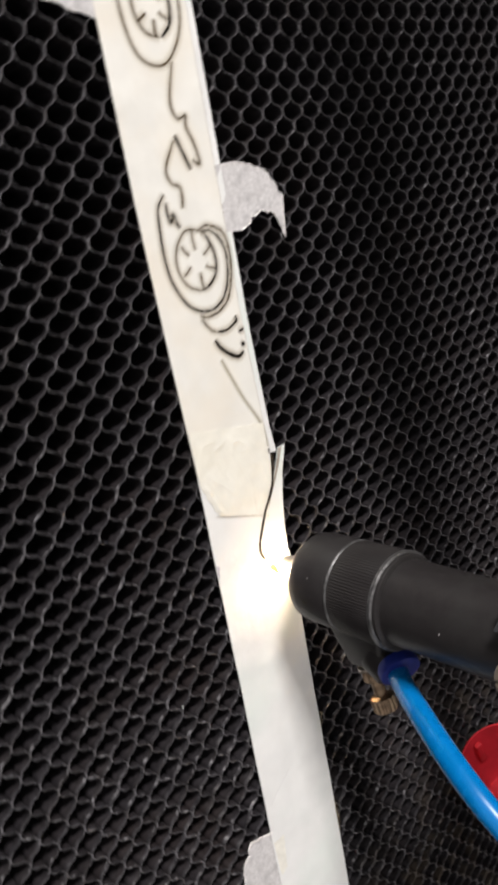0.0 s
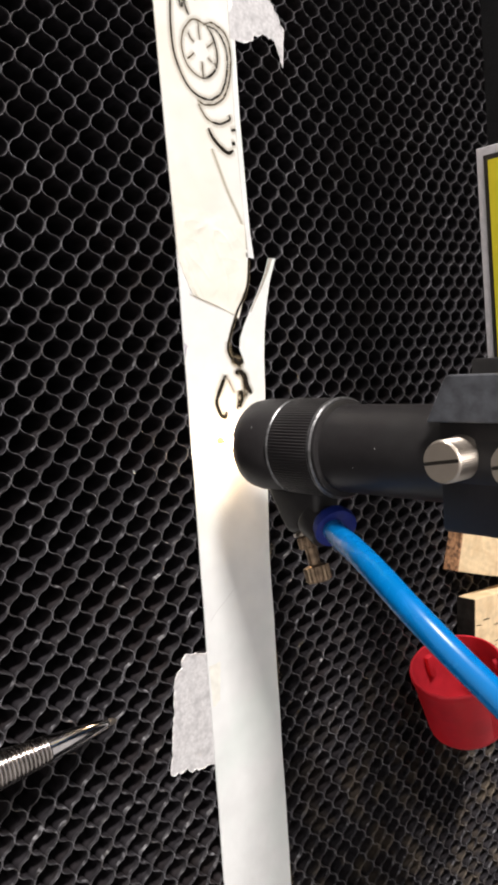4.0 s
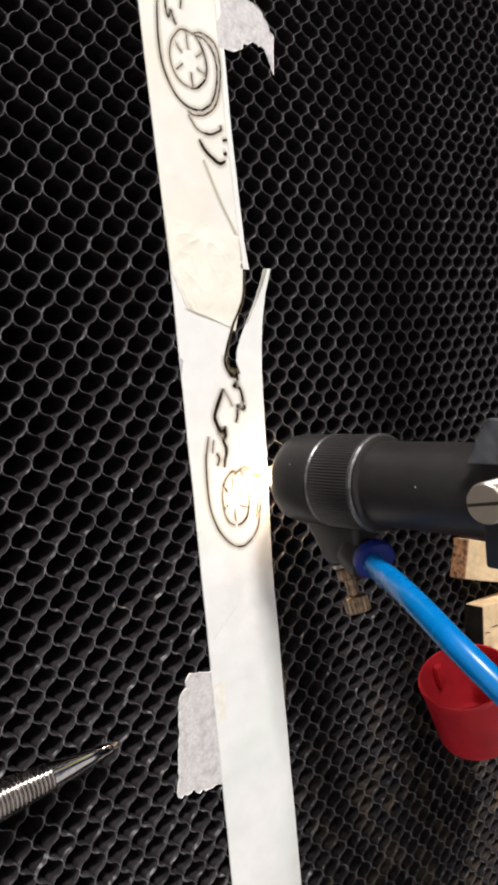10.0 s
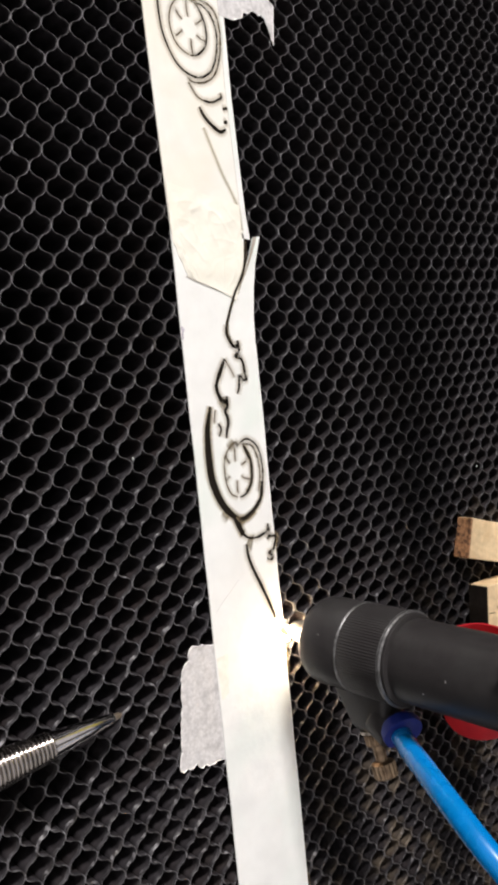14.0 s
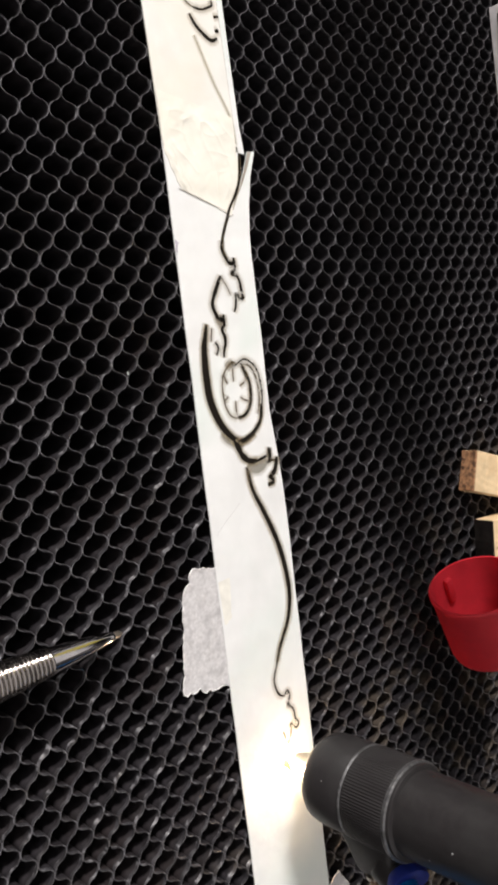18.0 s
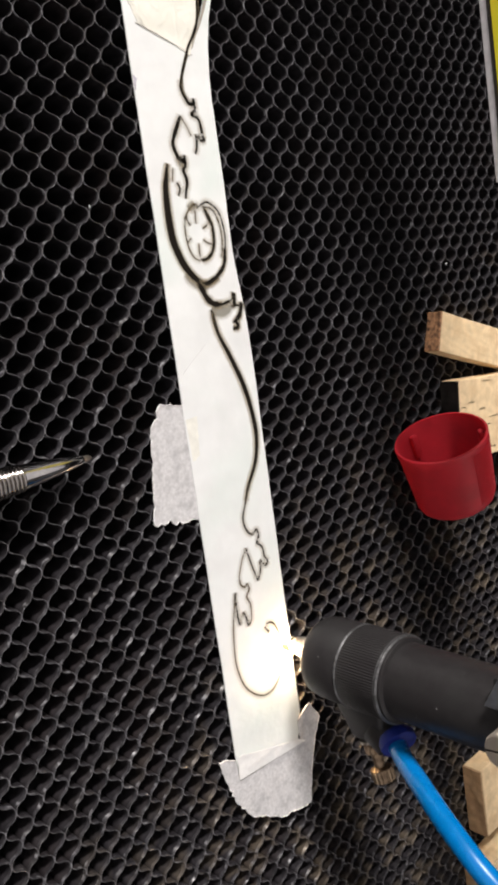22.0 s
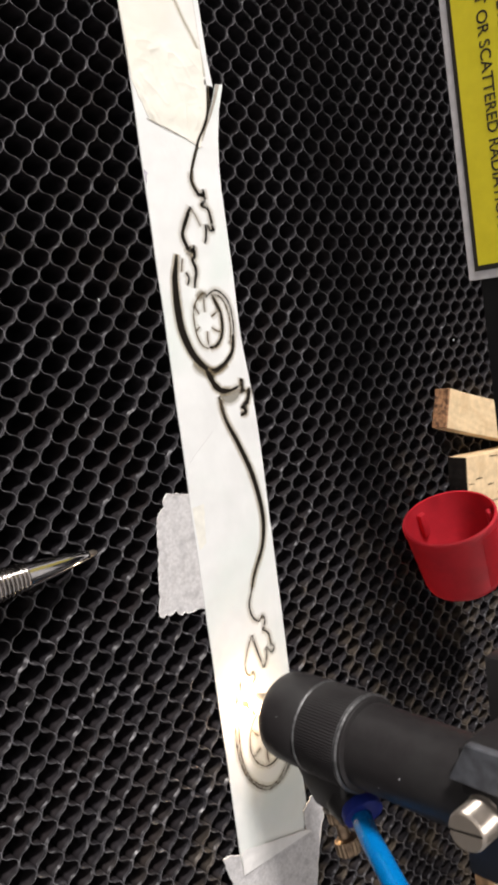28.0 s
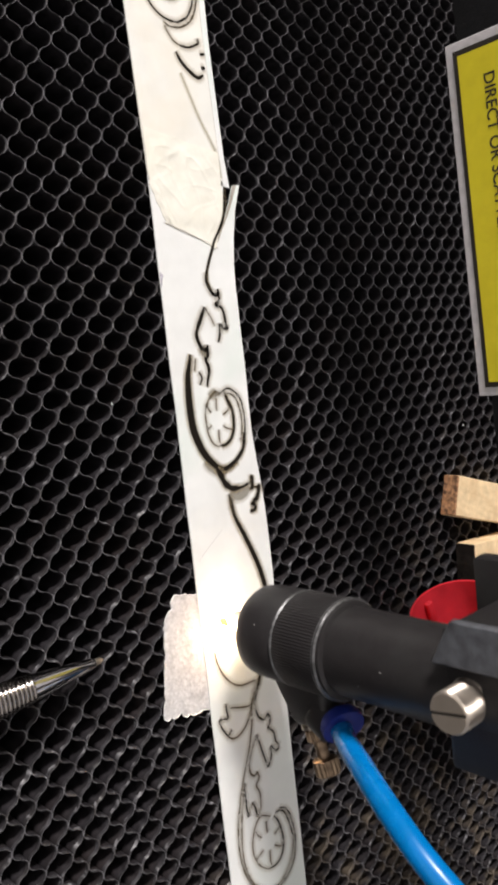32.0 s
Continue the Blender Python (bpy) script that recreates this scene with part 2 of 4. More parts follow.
def let_through(m, colour, share):
    """Thin plastic: part of the light passes through the wall."""
    nodes, links = m.node_tree.nodes, m.node_tree.links
    through_wall = nodes.new("ShaderNodeBsdfTranslucent")
    through_wall.inputs["Color"].default_value = (*colour, 1)
    both = nodes.new("ShaderNodeMixShader")
    both.inputs["Fac"].default_value = share
    links.new(nodes["Principled BSDF"].outputs["BSDF"], both.inputs[1])
    links.new(through_wall.outputs["BSDF"], both.inputs[2])
    links.new(both.outputs["Shader"], nodes["Material Output"].inputs["Surface"])


let_through(RED, (0.85, 0.02, 0.03), 0.33)
WOOD = material("raw_pine", (0.74, 0.56, 0.34), 0.7, 0, 0.14, 260, 0.3, 500, (0.58, 0.40, 0.22), 120, 0.6)
WOOD_END = material("burnt_end_grain", (0.33, 0.17, 0.085), 0.8, 0, 0.5, 700, 0.8, 500, (0.06, 0.028, 0.018), 420, 0.9)
WOOD_SAWN = material("sawn_brown_pine", (0.40, 0.255, 0.14), 0.75, 0, 0.25, 300, 0.5, 500, (0.30, 0.17, 0.09), 90, 0.6)
WOOD_DARK = material("charred_wood", (0.012, 0.010, 0.009), 0.85, 0, 0.4, 400, 0.5, 500, spec=0.12)
ALU = material("brushed_aluminium_sign_edge", (0.52, 0.50, 0.52), 0.5, 0.1, 0.12, 400, 0.1, 900)
YELLOW = material("yellow_sign_vinyl", (0.62, 0.525, 0.02), 0.45, 0, 0.06, 300, 0.08, 900, (0.66, 0.59, 0.02), 80, 0.4)
STEEL_FACE = material("turned_nickel_face", (0.37, 0.32, 0.27), 0.5, 0.7, 0.06, 300, 0.05, 600)
TIP = material("dull_grey_nozzle", (0.17, 0.165, 0.16), 0.5, 0.4, 0.15, 300, 0.1, 900)
INK = material("black_print", (0.02, 0.016, 0.012), 0.5, 0, 0.2, 500)
GLOW = material("laser_spark", (1.0, 0.73, 0.45), emit=1150.0)
FLAME = material("orange_flame", (1.0, 0.42, 0.08), emit=3.0)


# ---- mesh helpers ----
def finish(name, bm, mat, parent=None, label="", smooth=False):
    bmesh.ops.recalc_face_normals(bm, faces=bm.faces)
    bmesh.ops.scale(bm, vec=(CM, CM, CM), verts=bm.verts)
    me = bpy.data.meshes.new(name)
    bm.to_mesh(me)
    bm.free()
    if smooth:
        for p in me.polygons:
            p.use_smooth = True
        me.set_sharp_from_angle(angle=radians(38))
    me.materials.append(mat)
    ob = new(name, me)
    if parent:
        ob.parent = parent
    if label:
        ob["label"] = label
    return ob


def part(name, bm, mat, parent, label="", smooth=True):
    return finish(name, bm, mat, parent, label, smooth)


def empty(name, m=None):
    ob = new(name)
    ob.empty_display_size = 0.01
    if m:
        ob.matrix_basis = m
    return ob


def box(x0, y0, z0, x1, y1, z1, bevel=0.05, segments=2):
    bm = bmesh.new()
    bmesh.ops.create_cube(bm, size=1)
    bmesh.ops.scale(bm, vec=(x1 - x0, y1 - y0, z1 - z0), verts=bm.verts)
    bmesh.ops.translate(bm, vec=((x0 + x1) / 2, (y0 + y1) / 2, (z0 + z1) / 2), verts=bm.verts)
    if bevel:
        bmesh.ops.bevel(bm, geom=bm.edges[:], offset=bevel, segments=segments, affect="EDGES", profile=0.5)
    return bm


def turned(profile, segments=48, m=None, ridges=0, depth=0.0, caps=True):
    """A body of revolution about z from (radius, height) pairs; ridges cut its outer side axially."""
    bm = bmesh.new()
    n = ridges * 4 if ridges else segments
    rings = []
    for r, z in profile:
        ring = []
        for k in range(n):
            a = 2 * math.pi * k / n
            rr = r - (depth if ridges and k % 4 in (2, 3) else 0)
            ring.append(bm.verts.new((rr * math.cos(a), rr * math.sin(a), z)))
        rings.append(ring)
    for lo, hi in zip(rings, rings[1:]):
        for k in range(n):
            bm.faces.new((lo[k], lo[(k + 1) % n], hi[(k + 1) % n], hi[k]))
    if caps:
        bm.faces.new(rings[0][::-1])
        bm.faces.new(rings[-1])
    if m:
        bm.transform(m)
    return bm


def aim(x, y, z, way):
    """Puts a body turned about z at (x, y, z) with its axis along way."""
    return Matrix.Translation((x, y, z)) @ Vector(way).normalized().to_track_quat("Z", "Y").to_matrix().to_4x4()


def spline(points, steps=8):
    """A smooth curve through the points."""
    p = [Vector(q) for q in points]
    p = [2 * p[0] - p[1]] + p + [2 * p[-1] - p[-2]]
    out = []
    for i in range(1, len(p) - 2):
        for k in range(steps):
            u = k / steps
            a, b, c, d = p[i - 1], p[i], p[i + 1], p[i + 2]
            out.append(0.5 * (2 * b + (c - a) * u + (2 * a - 5 * b + 4 * c - d) * u * u + (3 * b - a - 3 * c + d) * u ** 3))
    out.append(p[-2])
    return out


def pipe(points, r, sides=14, steps=8):
    """A round hose through the points."""
    line = spline(points, steps)
    bm = bmesh.new()
    rings, up = [], Vector((0, 1, 0))
    for i, q in enumerate(line):
        way = (line[min(i + 1, len(line) - 1)] - line[max(i - 1, 0)]).normalized()
        side = way.cross(up).normalized()
        over = side.cross(way)
        rings.append([bm.verts.new(q + r * (math.cos(a) * side + math.sin(a) * over)) for a in (2 * math.pi * k / sides for k in range(sides))])
    for lo, hi in zip(rings, rings[1:]):
        for k in range(sides):
            bm.faces.new((lo[k], lo[(k + 1) % sides], hi[(k + 1) % sides], hi[k]))
    bm.faces.new(rings[0][::-1])
    bm.faces.new(rings[-1])
    return bm


def slab(outline, z0, z1, bevel=0.0):
    """A flat sheet with that outline between two heights."""
    bm = bmesh.new()
    lo = [bm.verts.new((x, y, z0)) for x, y in outline]
    hi = [bm.verts.new((x, y, z1)) for x, y in outline]
    n = len(outline)
    for k in range(n):
        bm.faces.new((lo[k], lo[(k + 1) % n], hi[(k + 1) % n], hi[k]))
    caps = [bm.faces.new(lo[::-1]), bm.faces.new(hi)]
    bm.normal_update()
    bmesh.ops.triangulate(bm, faces=caps, ngon_method="EAR_CLIP")
    return bm


def torn(x0, y0, x1, y1, rough=0.06, steps=14, seed=1.0):
    """Points along a torn edge from one corner to the next."""
    out = []
    length = math.hypot(x1 - x0, y1 - y0)
    nx, ny = -(y1 - y0) / length, (x1 - x0) / length
    for k in range(steps):
        u = k / steps
        d = 0 if k == 0 else rough * (noise.noise((u * 7 + seed, seed * 3, 0)) + 0.6 * noise.noise((u * 23, seed, 5)))
        out.append((x0 + (x1 - x0) * u + nx * d, y0 + (y1 - y0) * u + ny * d))
    return out


def soften(bm, height, scale, seed=0.0, zmin=-1e9):
    """Gentle waves over a thin sheet."""
    for v in bm.verts:
        if v.co.z > zmin:
            v.co.z += height * (0.5 + 0.5 * noise.noise((v.co.x * scale + seed, v.co.y * scale, seed)))


# ---- the machine's bed: tray, honeycomb of corrugated foil, cabinet walls ----
tray = finish("floor", box(-46, -27, -4.5, 56, 47, -3.2, 0.1), PAINT)
tagged(tray, "black painted steel tray under the honeycomb", "tray", kind="structure")
for name, b in (("wall_back", (-46, 45, -3.2, 56, 47, 26)), ("wall_left", (-46, -25, -3.2, -44, 45, 16)), ("wall_right", (54, -25, -3.2, 56, 45, 16)),
                ("wall_front", (-44, -27, -3.2, 54, -25, 3))):
    tagged(finish(name, box(*b, 0.1), PAINT), "black powder-coated cabinet wall of the laser cutter", "wall", kind="structure")

CELL_Y, CELL_X, DEEP = 0.4345, 1.0, 1.4
bed = tagged(empty("honeycomb_bed"), "blackened aluminium honeycomb cutting bed with brown residue", "honeycomb bed", kind="structure")


def warp(x, y):
    """The uneven stretch of the honeycomb."""
    dx = 0.07 * noise.noise((x * 0.12, y * 0.12, 1.7)) + 0.045 * noise.noise((x * 0.7, y * 0.7, 4.0))
    dy = 0.07 * noise.noise((x * 0.11 + 9, y * 0.11, 3.1)) + 0.045 * noise.noise((x * 0.8, y * 0.8, 8.0))
    # the foil is pushed together towards the far end
    dx += min(0.5, 0.075 * max(0.0, -4.8 - x))
    return x - 0.214 + dx - 0.0045 * (y + 2), y + 0.407 + dy


def foil_ribbon(i):
    """One corrugated foil: it swings from side to side, and touches its neighbours at the turns."""
    y0, sign, half = i * CELL_Y, 1 if i % 2 else -1, 0.012
    skew = 0.016 * max(0.0, min(1.0, (4 - y0) / 4))
    bm = bmesh.new()
    rows = []
    for k in range(-27 * 20, 44 * 20):
        # four arcs a wave: along the glued line, round to the side, back along the next line
        arc, j = divmod(k, 5)
        u = j / 5 * math.pi / 2
        way = 0.82 * math.sin(u) + 0.18 * (1 - math.cos(u)) if arc % 2 == 0 else 0.82 * (1 - math.cos(u)) + 0.18 * math.sin(u)
        x = CELL_X / 4 * (arc + 1 + way)
        w = max(-1.0, min(1.0, 1.05 * (math.cos(u) if arc % 2 == 0 else -math.sin(u)))) * (1, 1, -1, -1)[arc % 4]
        a = 2 * math.pi * x / CELL_X
        px, py = warp(x, y0 + sign * w * (CELL_Y / 2 - half) + skew * math.sin(2 * a))
        lift = 0.02 * noise.noise((px * 0.9, py * 0.9, 2))
        lean = 0.06 * noise.noise((px * 0.5, py * 0.5, 11))
        # the top of the foil is bent over a little, unevenly
        worn = (0.14 + 0.54 * max(0, min(1, (px + 1) / 14))) * max(0.3, min(1, (9 - py) / 6))
        bx = worn * (-0.050 + 0.10 * noise.noise((px * 1.5, py * 1.5, 21)))
        by = worn * (-0.030 + 0.10 * noise.noise((px * 1.5, py * 1.5, 37)))
        drop = 0.05 * noise.noise((px * 2.3, py * 2.3, 51))
        rows.append([bm.verts.new((px, py - half, lift)), bm.verts.new((px, py + half, lift)), bm.verts.new((px + bx, py + by + half, -0.085 + drop)),
                     bm.verts.new((px + bx + lean, py + by + half + lean, -DEEP)), bm.verts.new((px + bx + lean, py + by - half + lean, -DEEP)), bm.verts.new((px + bx, py + by - half, -0.085 + drop))])
    for lo, hi in zip(rows, rows[1:]):
        for k in range(6):
            f = bm.faces.new((lo[k], hi[k], hi[(k + 1) % 6], lo[(k + 1) % 6]))
            # 0 dark deep wall, 1 top edge, 2 upper band painted as lit
            f.material_index = 1 if k == 0 else 2 if k in (1, 5) else 0
    ob = part("foil_ribbon", bm, FOIL, bed)
    ob.data.materials.append(FOIL_EDGE)
    ob.data.materials.append(FOIL_LIT_RIM)
    return ob


for i in range(-26, 84):
    foil_ribbon(i)

# ---- the strips under the laser ----
Y0, Y1, TOP = 0.70, 3.76, 0.055
CUT = [(-0.90, 3.72), (-0.69, 3.68), (0.09, 3.56), (0.54, 3.36), (1.00, 3.04), (1.26, 2.90), (1.71, 2.68), (2.06, 2.53), (2.32, 2.50), (2.57, 2.59)]


def edge(x0, x1, y, rough=0.025, step=0.5, seed=0.0):
    n = max(2, int(abs(x1 - x0) / step))
    return [(x0 + (x1 - x0) * k / n, y + rough * noise.noise((x0 + (x1 - x0) * k / n * 0.6, y, seed))) for k in range(n + 1)]


HALO = 0.17


def strokes_on(thing, points, width, mat=BURN, start=None, end=None, steps=6, piece=5, taper=True, z=TOP, crescent=False, rough=0.3, halo=HALO):
    """Burnt lines, and strokes of painted shade, along a smooth curve, in short pieces; with times, each piece comes up
    as the laser gets there.
    """
    line = spline([(x, y, 0) for x, y in points], steps)
    total = len(line) - 1
    made = []
    for first in range(0, total, piece):
        some = list(range(first, min(first + piece, total) + 1))
        bm = bmesh.new()
        across = bm.verts.layers.float.new("across")
        rows = []
        for i in some:
            q = line[i]
            way = (line[min(i + 1, total)] - line[max(i - 1, 0)]).normalized()
            side = Vector((-way.y, way.x, 0))
            u = i / total
            w = width * (0.5 + 0.5 * min(1, 8 * u, 8 * (1 - u)) if taper else 1) * (1 + rough * noise.noise((q.x * 4, q.y * 4, 3)))
            w *= 1.18
            if crescent:
                w = width * (0.12 + 0.88 * math.sin(math.pi * u ** 0.85) ** 0.8)
            row = []
            for off, mark in ((-w / 2 - halo, -2), (-w / 2, -1), (0, 0), (w / 2, 1), (w / 2 + halo, 2)):
                p = q + side * off
                v = bm.verts.new((p.x, p.y, z + 0.006))
                v[across] = mark
                row.append(v)
            rows.append(row)
        for lo, hi in zip(rows, rows[1:]):
            for k in range(4):
                bm.faces.new((lo[k], hi[k], hi[k + 1], lo[k + 1]))
        ob = part("burn_or_shade_line", bm, mat, thing, smooth=False)
        if start is not None:
            BURNS.append((ob, start + (end - start) * (first + piece * 0.5) / total))
        made.append(ob)
    return made


def wheel_on(thing, dark_rim, pale_rim, spokes, width, times=None, spoke_times=None):
    """The round motif: a rim cut deep on one side and pale on the other, with short spokes inside."""
    a, b, c, d = times if times else (None,) * 4
    first, last = spoke_times or (b, d)
    strokes_on(thing, dark_rim, width * 1.2, BURN, a, b, steps=5)
    strokes_on(thing, pale_rim, width * 0.8, FAINT, c, d, steps=5)
    for k, (p, q) in enumerate(zip(spokes[::2], spokes[1::2])):
        t0 = None if times is None else first + (last - first) * k / 6
        mid = ((p[0] + q[0]) / 2 + 0.03, (p[1] + q[1]) / 2 - 0.02)
        strokes_on(thing, [p, mid, q], width * (0.9 if k % 2 else 0.7), FAINT, t0, None if times is None else t0 + 0.15, steps=3, piece=6)


BURNS = []

# the finished strip further up
old_strip = tagged(empty("engraved_strip", pc(0, 0.05, 0)), "cream paper-faced strip already engraved with scrolls, taped to the bed", "engraved strip")
face_line = [(-24, 3.52), (-8.0, 3.50), (-5.44, 3.47), (-3.64, 3.54), (-1.99, 3.60), (-0.74, 3.67)]
rim_line = [(-24, 3.76), (-7.46, 3.75), (-5.30, 3.74), (-3.29, 3.80), (-1.63, 3.86), (-0.71, 3.96)]
near_line = [(-24, 0.50), (-9.0, 0.50), (-6.5, 0.55), (-4.5, 0.60), (-2.5, 0.66), (-0.75, 0.71)]
part("strip_body", slab(near_line + face_line[::-1], 0.01, TOP), CREAM, old_strip, smooth=False)
part("strip_margin", slab([(x, y + 0.035) for x, y in face_line] + rim_line[::-1], 0.0, TOP - 0.02), STRIP, old_strip, "white paper edge showing past the face", smooth=False)
part("face_edge", slab([(x, y - 0.02) for x, y in face_line] + [(x, y + 0.025) for x, y in face_line[::-1]], 0.012, TOP - 0.006), EDGE_TAPE, old_strip, "tan cut side of the face", smooth=False)
strokes_on(old_strip, [(-9.17, 1.50), (-8.83, 1.22), (-8.34, 1.14), (-7.67, 1.10), (-7.01, 1.14), (-6.53, 1.29), (-6.06, 1.56), (-5.80, 1.90), (-5.71, 2.23), (-5.74, 2.58), (-6.00, 2.97), (-6.48, 3.22), (-7.03, 3.33), (-7.47, 3.29), (-7.83, 3.08), (-7.99, 2.79), (-7.99, 2.52)], 0.055)
strokes_on(old_strip, [(-5.64, 1.95), (-5.53, 2.21), (-5.60, 2.68), (-5.90, 3.10), (-6.41, 3.35), (-7.06, 3.48), (-7.58, 3.45), (-7.91, 3.30), (-8.07, 3.04), (-8.14, 2.72), (-8.00, 2.41)], 0.05, FAINT)
strokes_on(old_strip, [(-5.52, 1.98), (-5.31, 2.11), (-5.12, 2.27), (-5.01, 2.49)], 0.04, FAINT)
strokes_on(old_strip, [(-5.01, 2.49), (-5.00, 2.84), (-5.12, 3.14), (-5.21, 3.28), (-5.35, 3.24)], 0.06)
strokes_on(old_strip, [(-4.80, 2.32), (-4.53, 2.48), (-4.29, 2.75), (-4.11, 3.09), (-4.22, 3.35)], 0.10)
strokes_on(old_strip, [(-4.85, 3.28), (-4.87, 3.38), (-4.90, 3.50)], 0.07)
strokes_on(old_strip, [(-4.42, 3.28), (-4.44, 3.36), (-4.47, 3.44)], 0.10)
strokes_on(old_strip, [(-4.17, 2.41), (-3.57, 2.66), (-2.78, 3.00), (-2.16, 3.34), (-1.71, 3.53), (-0.99, 3.60)], 0.014, SCORCH, halo=0.13)
wheel_on(old_strip, [(-7.98, 2.56), (-7.80, 2.72), (-7.56, 2.83), (-7.31, 2.90), (-6.96, 2.90), (-6.66, 2.77), (-6.41, 2.48), (-6.33, 2.20)],
         [(-8.02, 2.45), (-8.10, 2.22), (-8.08, 1.97), (-7.93, 1.79), (-7.68, 1.59), (-7.32, 1.48), (-6.99, 1.50), (-6.67, 1.63), (-6.45, 1.87), (-6.33, 2.20)],
         [(-8.08, 2.21), (-7.50, 2.23), (-7.70, 1.74), (-7.38, 1.99), (-7.56, 2.81), (-7.32, 2.48), (-6.84, 1.66), (-7.07, 1.97), (-6.87, 2.86), (-7.02, 2.49), (-6.86, 2.26), (-6.34, 2.29)], 0.045)
strokes_on(old_strip, [(-12.61, 2.65), (-11.59, 2.33), (-11.13, 2.47), (-11.19, 2.78), (-10.90, 2.72), (-10.40, 2.90), (-9.85, 2.98), (-9.98, 2.72)], 0.05, FAINT)
strokes_on(old_strip, [(-10.70, 2.26), (-10.20, 2.44), (-9.72, 2.62)], 0.075)
strokes_on(old_strip, [(-10.55, 2.18), (-9.84, 1.75), (-9.44, 1.84), (-9.30, 2.10), (-9.00, 2.12), (-8.70, 2.06)], 0.05, FAINT)
strokes_on(old_strip, [(-8.95, 1.50), (-8.55, 1.50), (-8.38, 1.58), (-8.60, 1.68), (-8.30, 1.78), (-8.19, 1.86)], 0.06)
strokes_on(old_strip, [(-15.30, 1.20), (-13.63, 1.30), (-12.78, 1.58), (-12.51, 2.15), (-12.75, 2.68), (-13.61, 3.19), (-15.00, 3.30)], 0.05, FAINT)
wheel_on(old_strip, [(-14.85, 2.55), (-14.45, 2.86), (-14.00, 2.92), (-13.55, 2.80), (-13.22, 2.45)], [(-14.85, 2.45), (-14.75, 1.95), (-14.30, 1.70), (-13.75, 1.72), (-13.35, 1.98), (-13.22, 2.40)],
         [(-14.80, 2.30), (-14.40, 2.30), (-14.50, 1.85), (-14.25, 2.08), (-14.40, 2.82), (-14.20, 2.50), (-13.65, 1.78), (-13.85, 2.08), (-13.70, 2.82), (-13.88, 2.50), (-13.70, 2.30), (-13.25, 2.30)], 0.06)

# the strip being cut
strip = tagged(empty("paper_faced_strip", pc(0, 0.05, 0)), "white paper-faced strip being cut with scrolls, taped to the black honeycomb", "strip")
seam = [(q.x, q.y) for q in spline([(x, y, 0) for x, y in CUT], 4)]
body_seam = [(x, y - 0.02) for x, y in seam]
outline = edge(-0.90, 25.85, Y0, 0.03, seed=1) + edge(25.85, 2.75, Y1, 0.03, seed=5) + [(2.72, 2.72)] + body_seam[::-1]
part("strip_body", slab(outline, 0.01, TOP), STRIP, strip, smooth=False)
sliver_left = [(-0.80, 4.06), (-0.28, 3.86), (0.26, 3.60), (0.63, 3.38), (1.08, 3.12), (1.52, 2.87), (1.97, 2.67), (2.35, 2.62)]
sliver_right = [(9.90, 3.74), (6.00, 3.745), (3.96, 3.735), (2.70, 3.73), (1.82, 3.77), (0.93, 3.88), (0.04, 4.07), (-0.82, 4.37)]
pivot = (10.0, 3.2)


def loose(outline):
    """The outline about the hinge on which the loose side of the strip swings."""
    return [(x - pivot[0], y - pivot[1]) for x, y in outline]


sliver = part("cut_sliver", slab(loose(sliver_left + [(2.74, 2.78), (3.4, 3.2), (6.0, 3.5), (9.5, 3.68)] + sliver_right), 0.012, TOP - 0.003), STRIP, strip, "loose pointed sliver beside the cut", smooth=False)
sliver.location = (pivot[0] * CM, pivot[1] * CM, 0)
inner = [(x, y + 0.16 - 0.10 * max(0, min(1, (x + 0.8) / 1.4))) for x, y in sliver_left[:5]]
part("scorched_edge", slab(loose(sliver_left[:5] + inner[::-1]), TOP - 0.01, TOP + 0.002), SLIVER_SIDE, sliver, "grey-brown scorched side of the sliver", smooth=False)
margin = part("cut_margin", slab([(7.0, 3.40), (25.6, 3.40), (25.6, 3.50)] + edge(25.2, 11.0, 3.735, 0.02, seed=6) + [(10.0, 3.70), (9.0, 3.62), (8.0, 3.52), (7.0, 3.45)], 0.012, TOP - 0.003), STRIP, strip, "loosened margin beside the long cut", smooth=False)

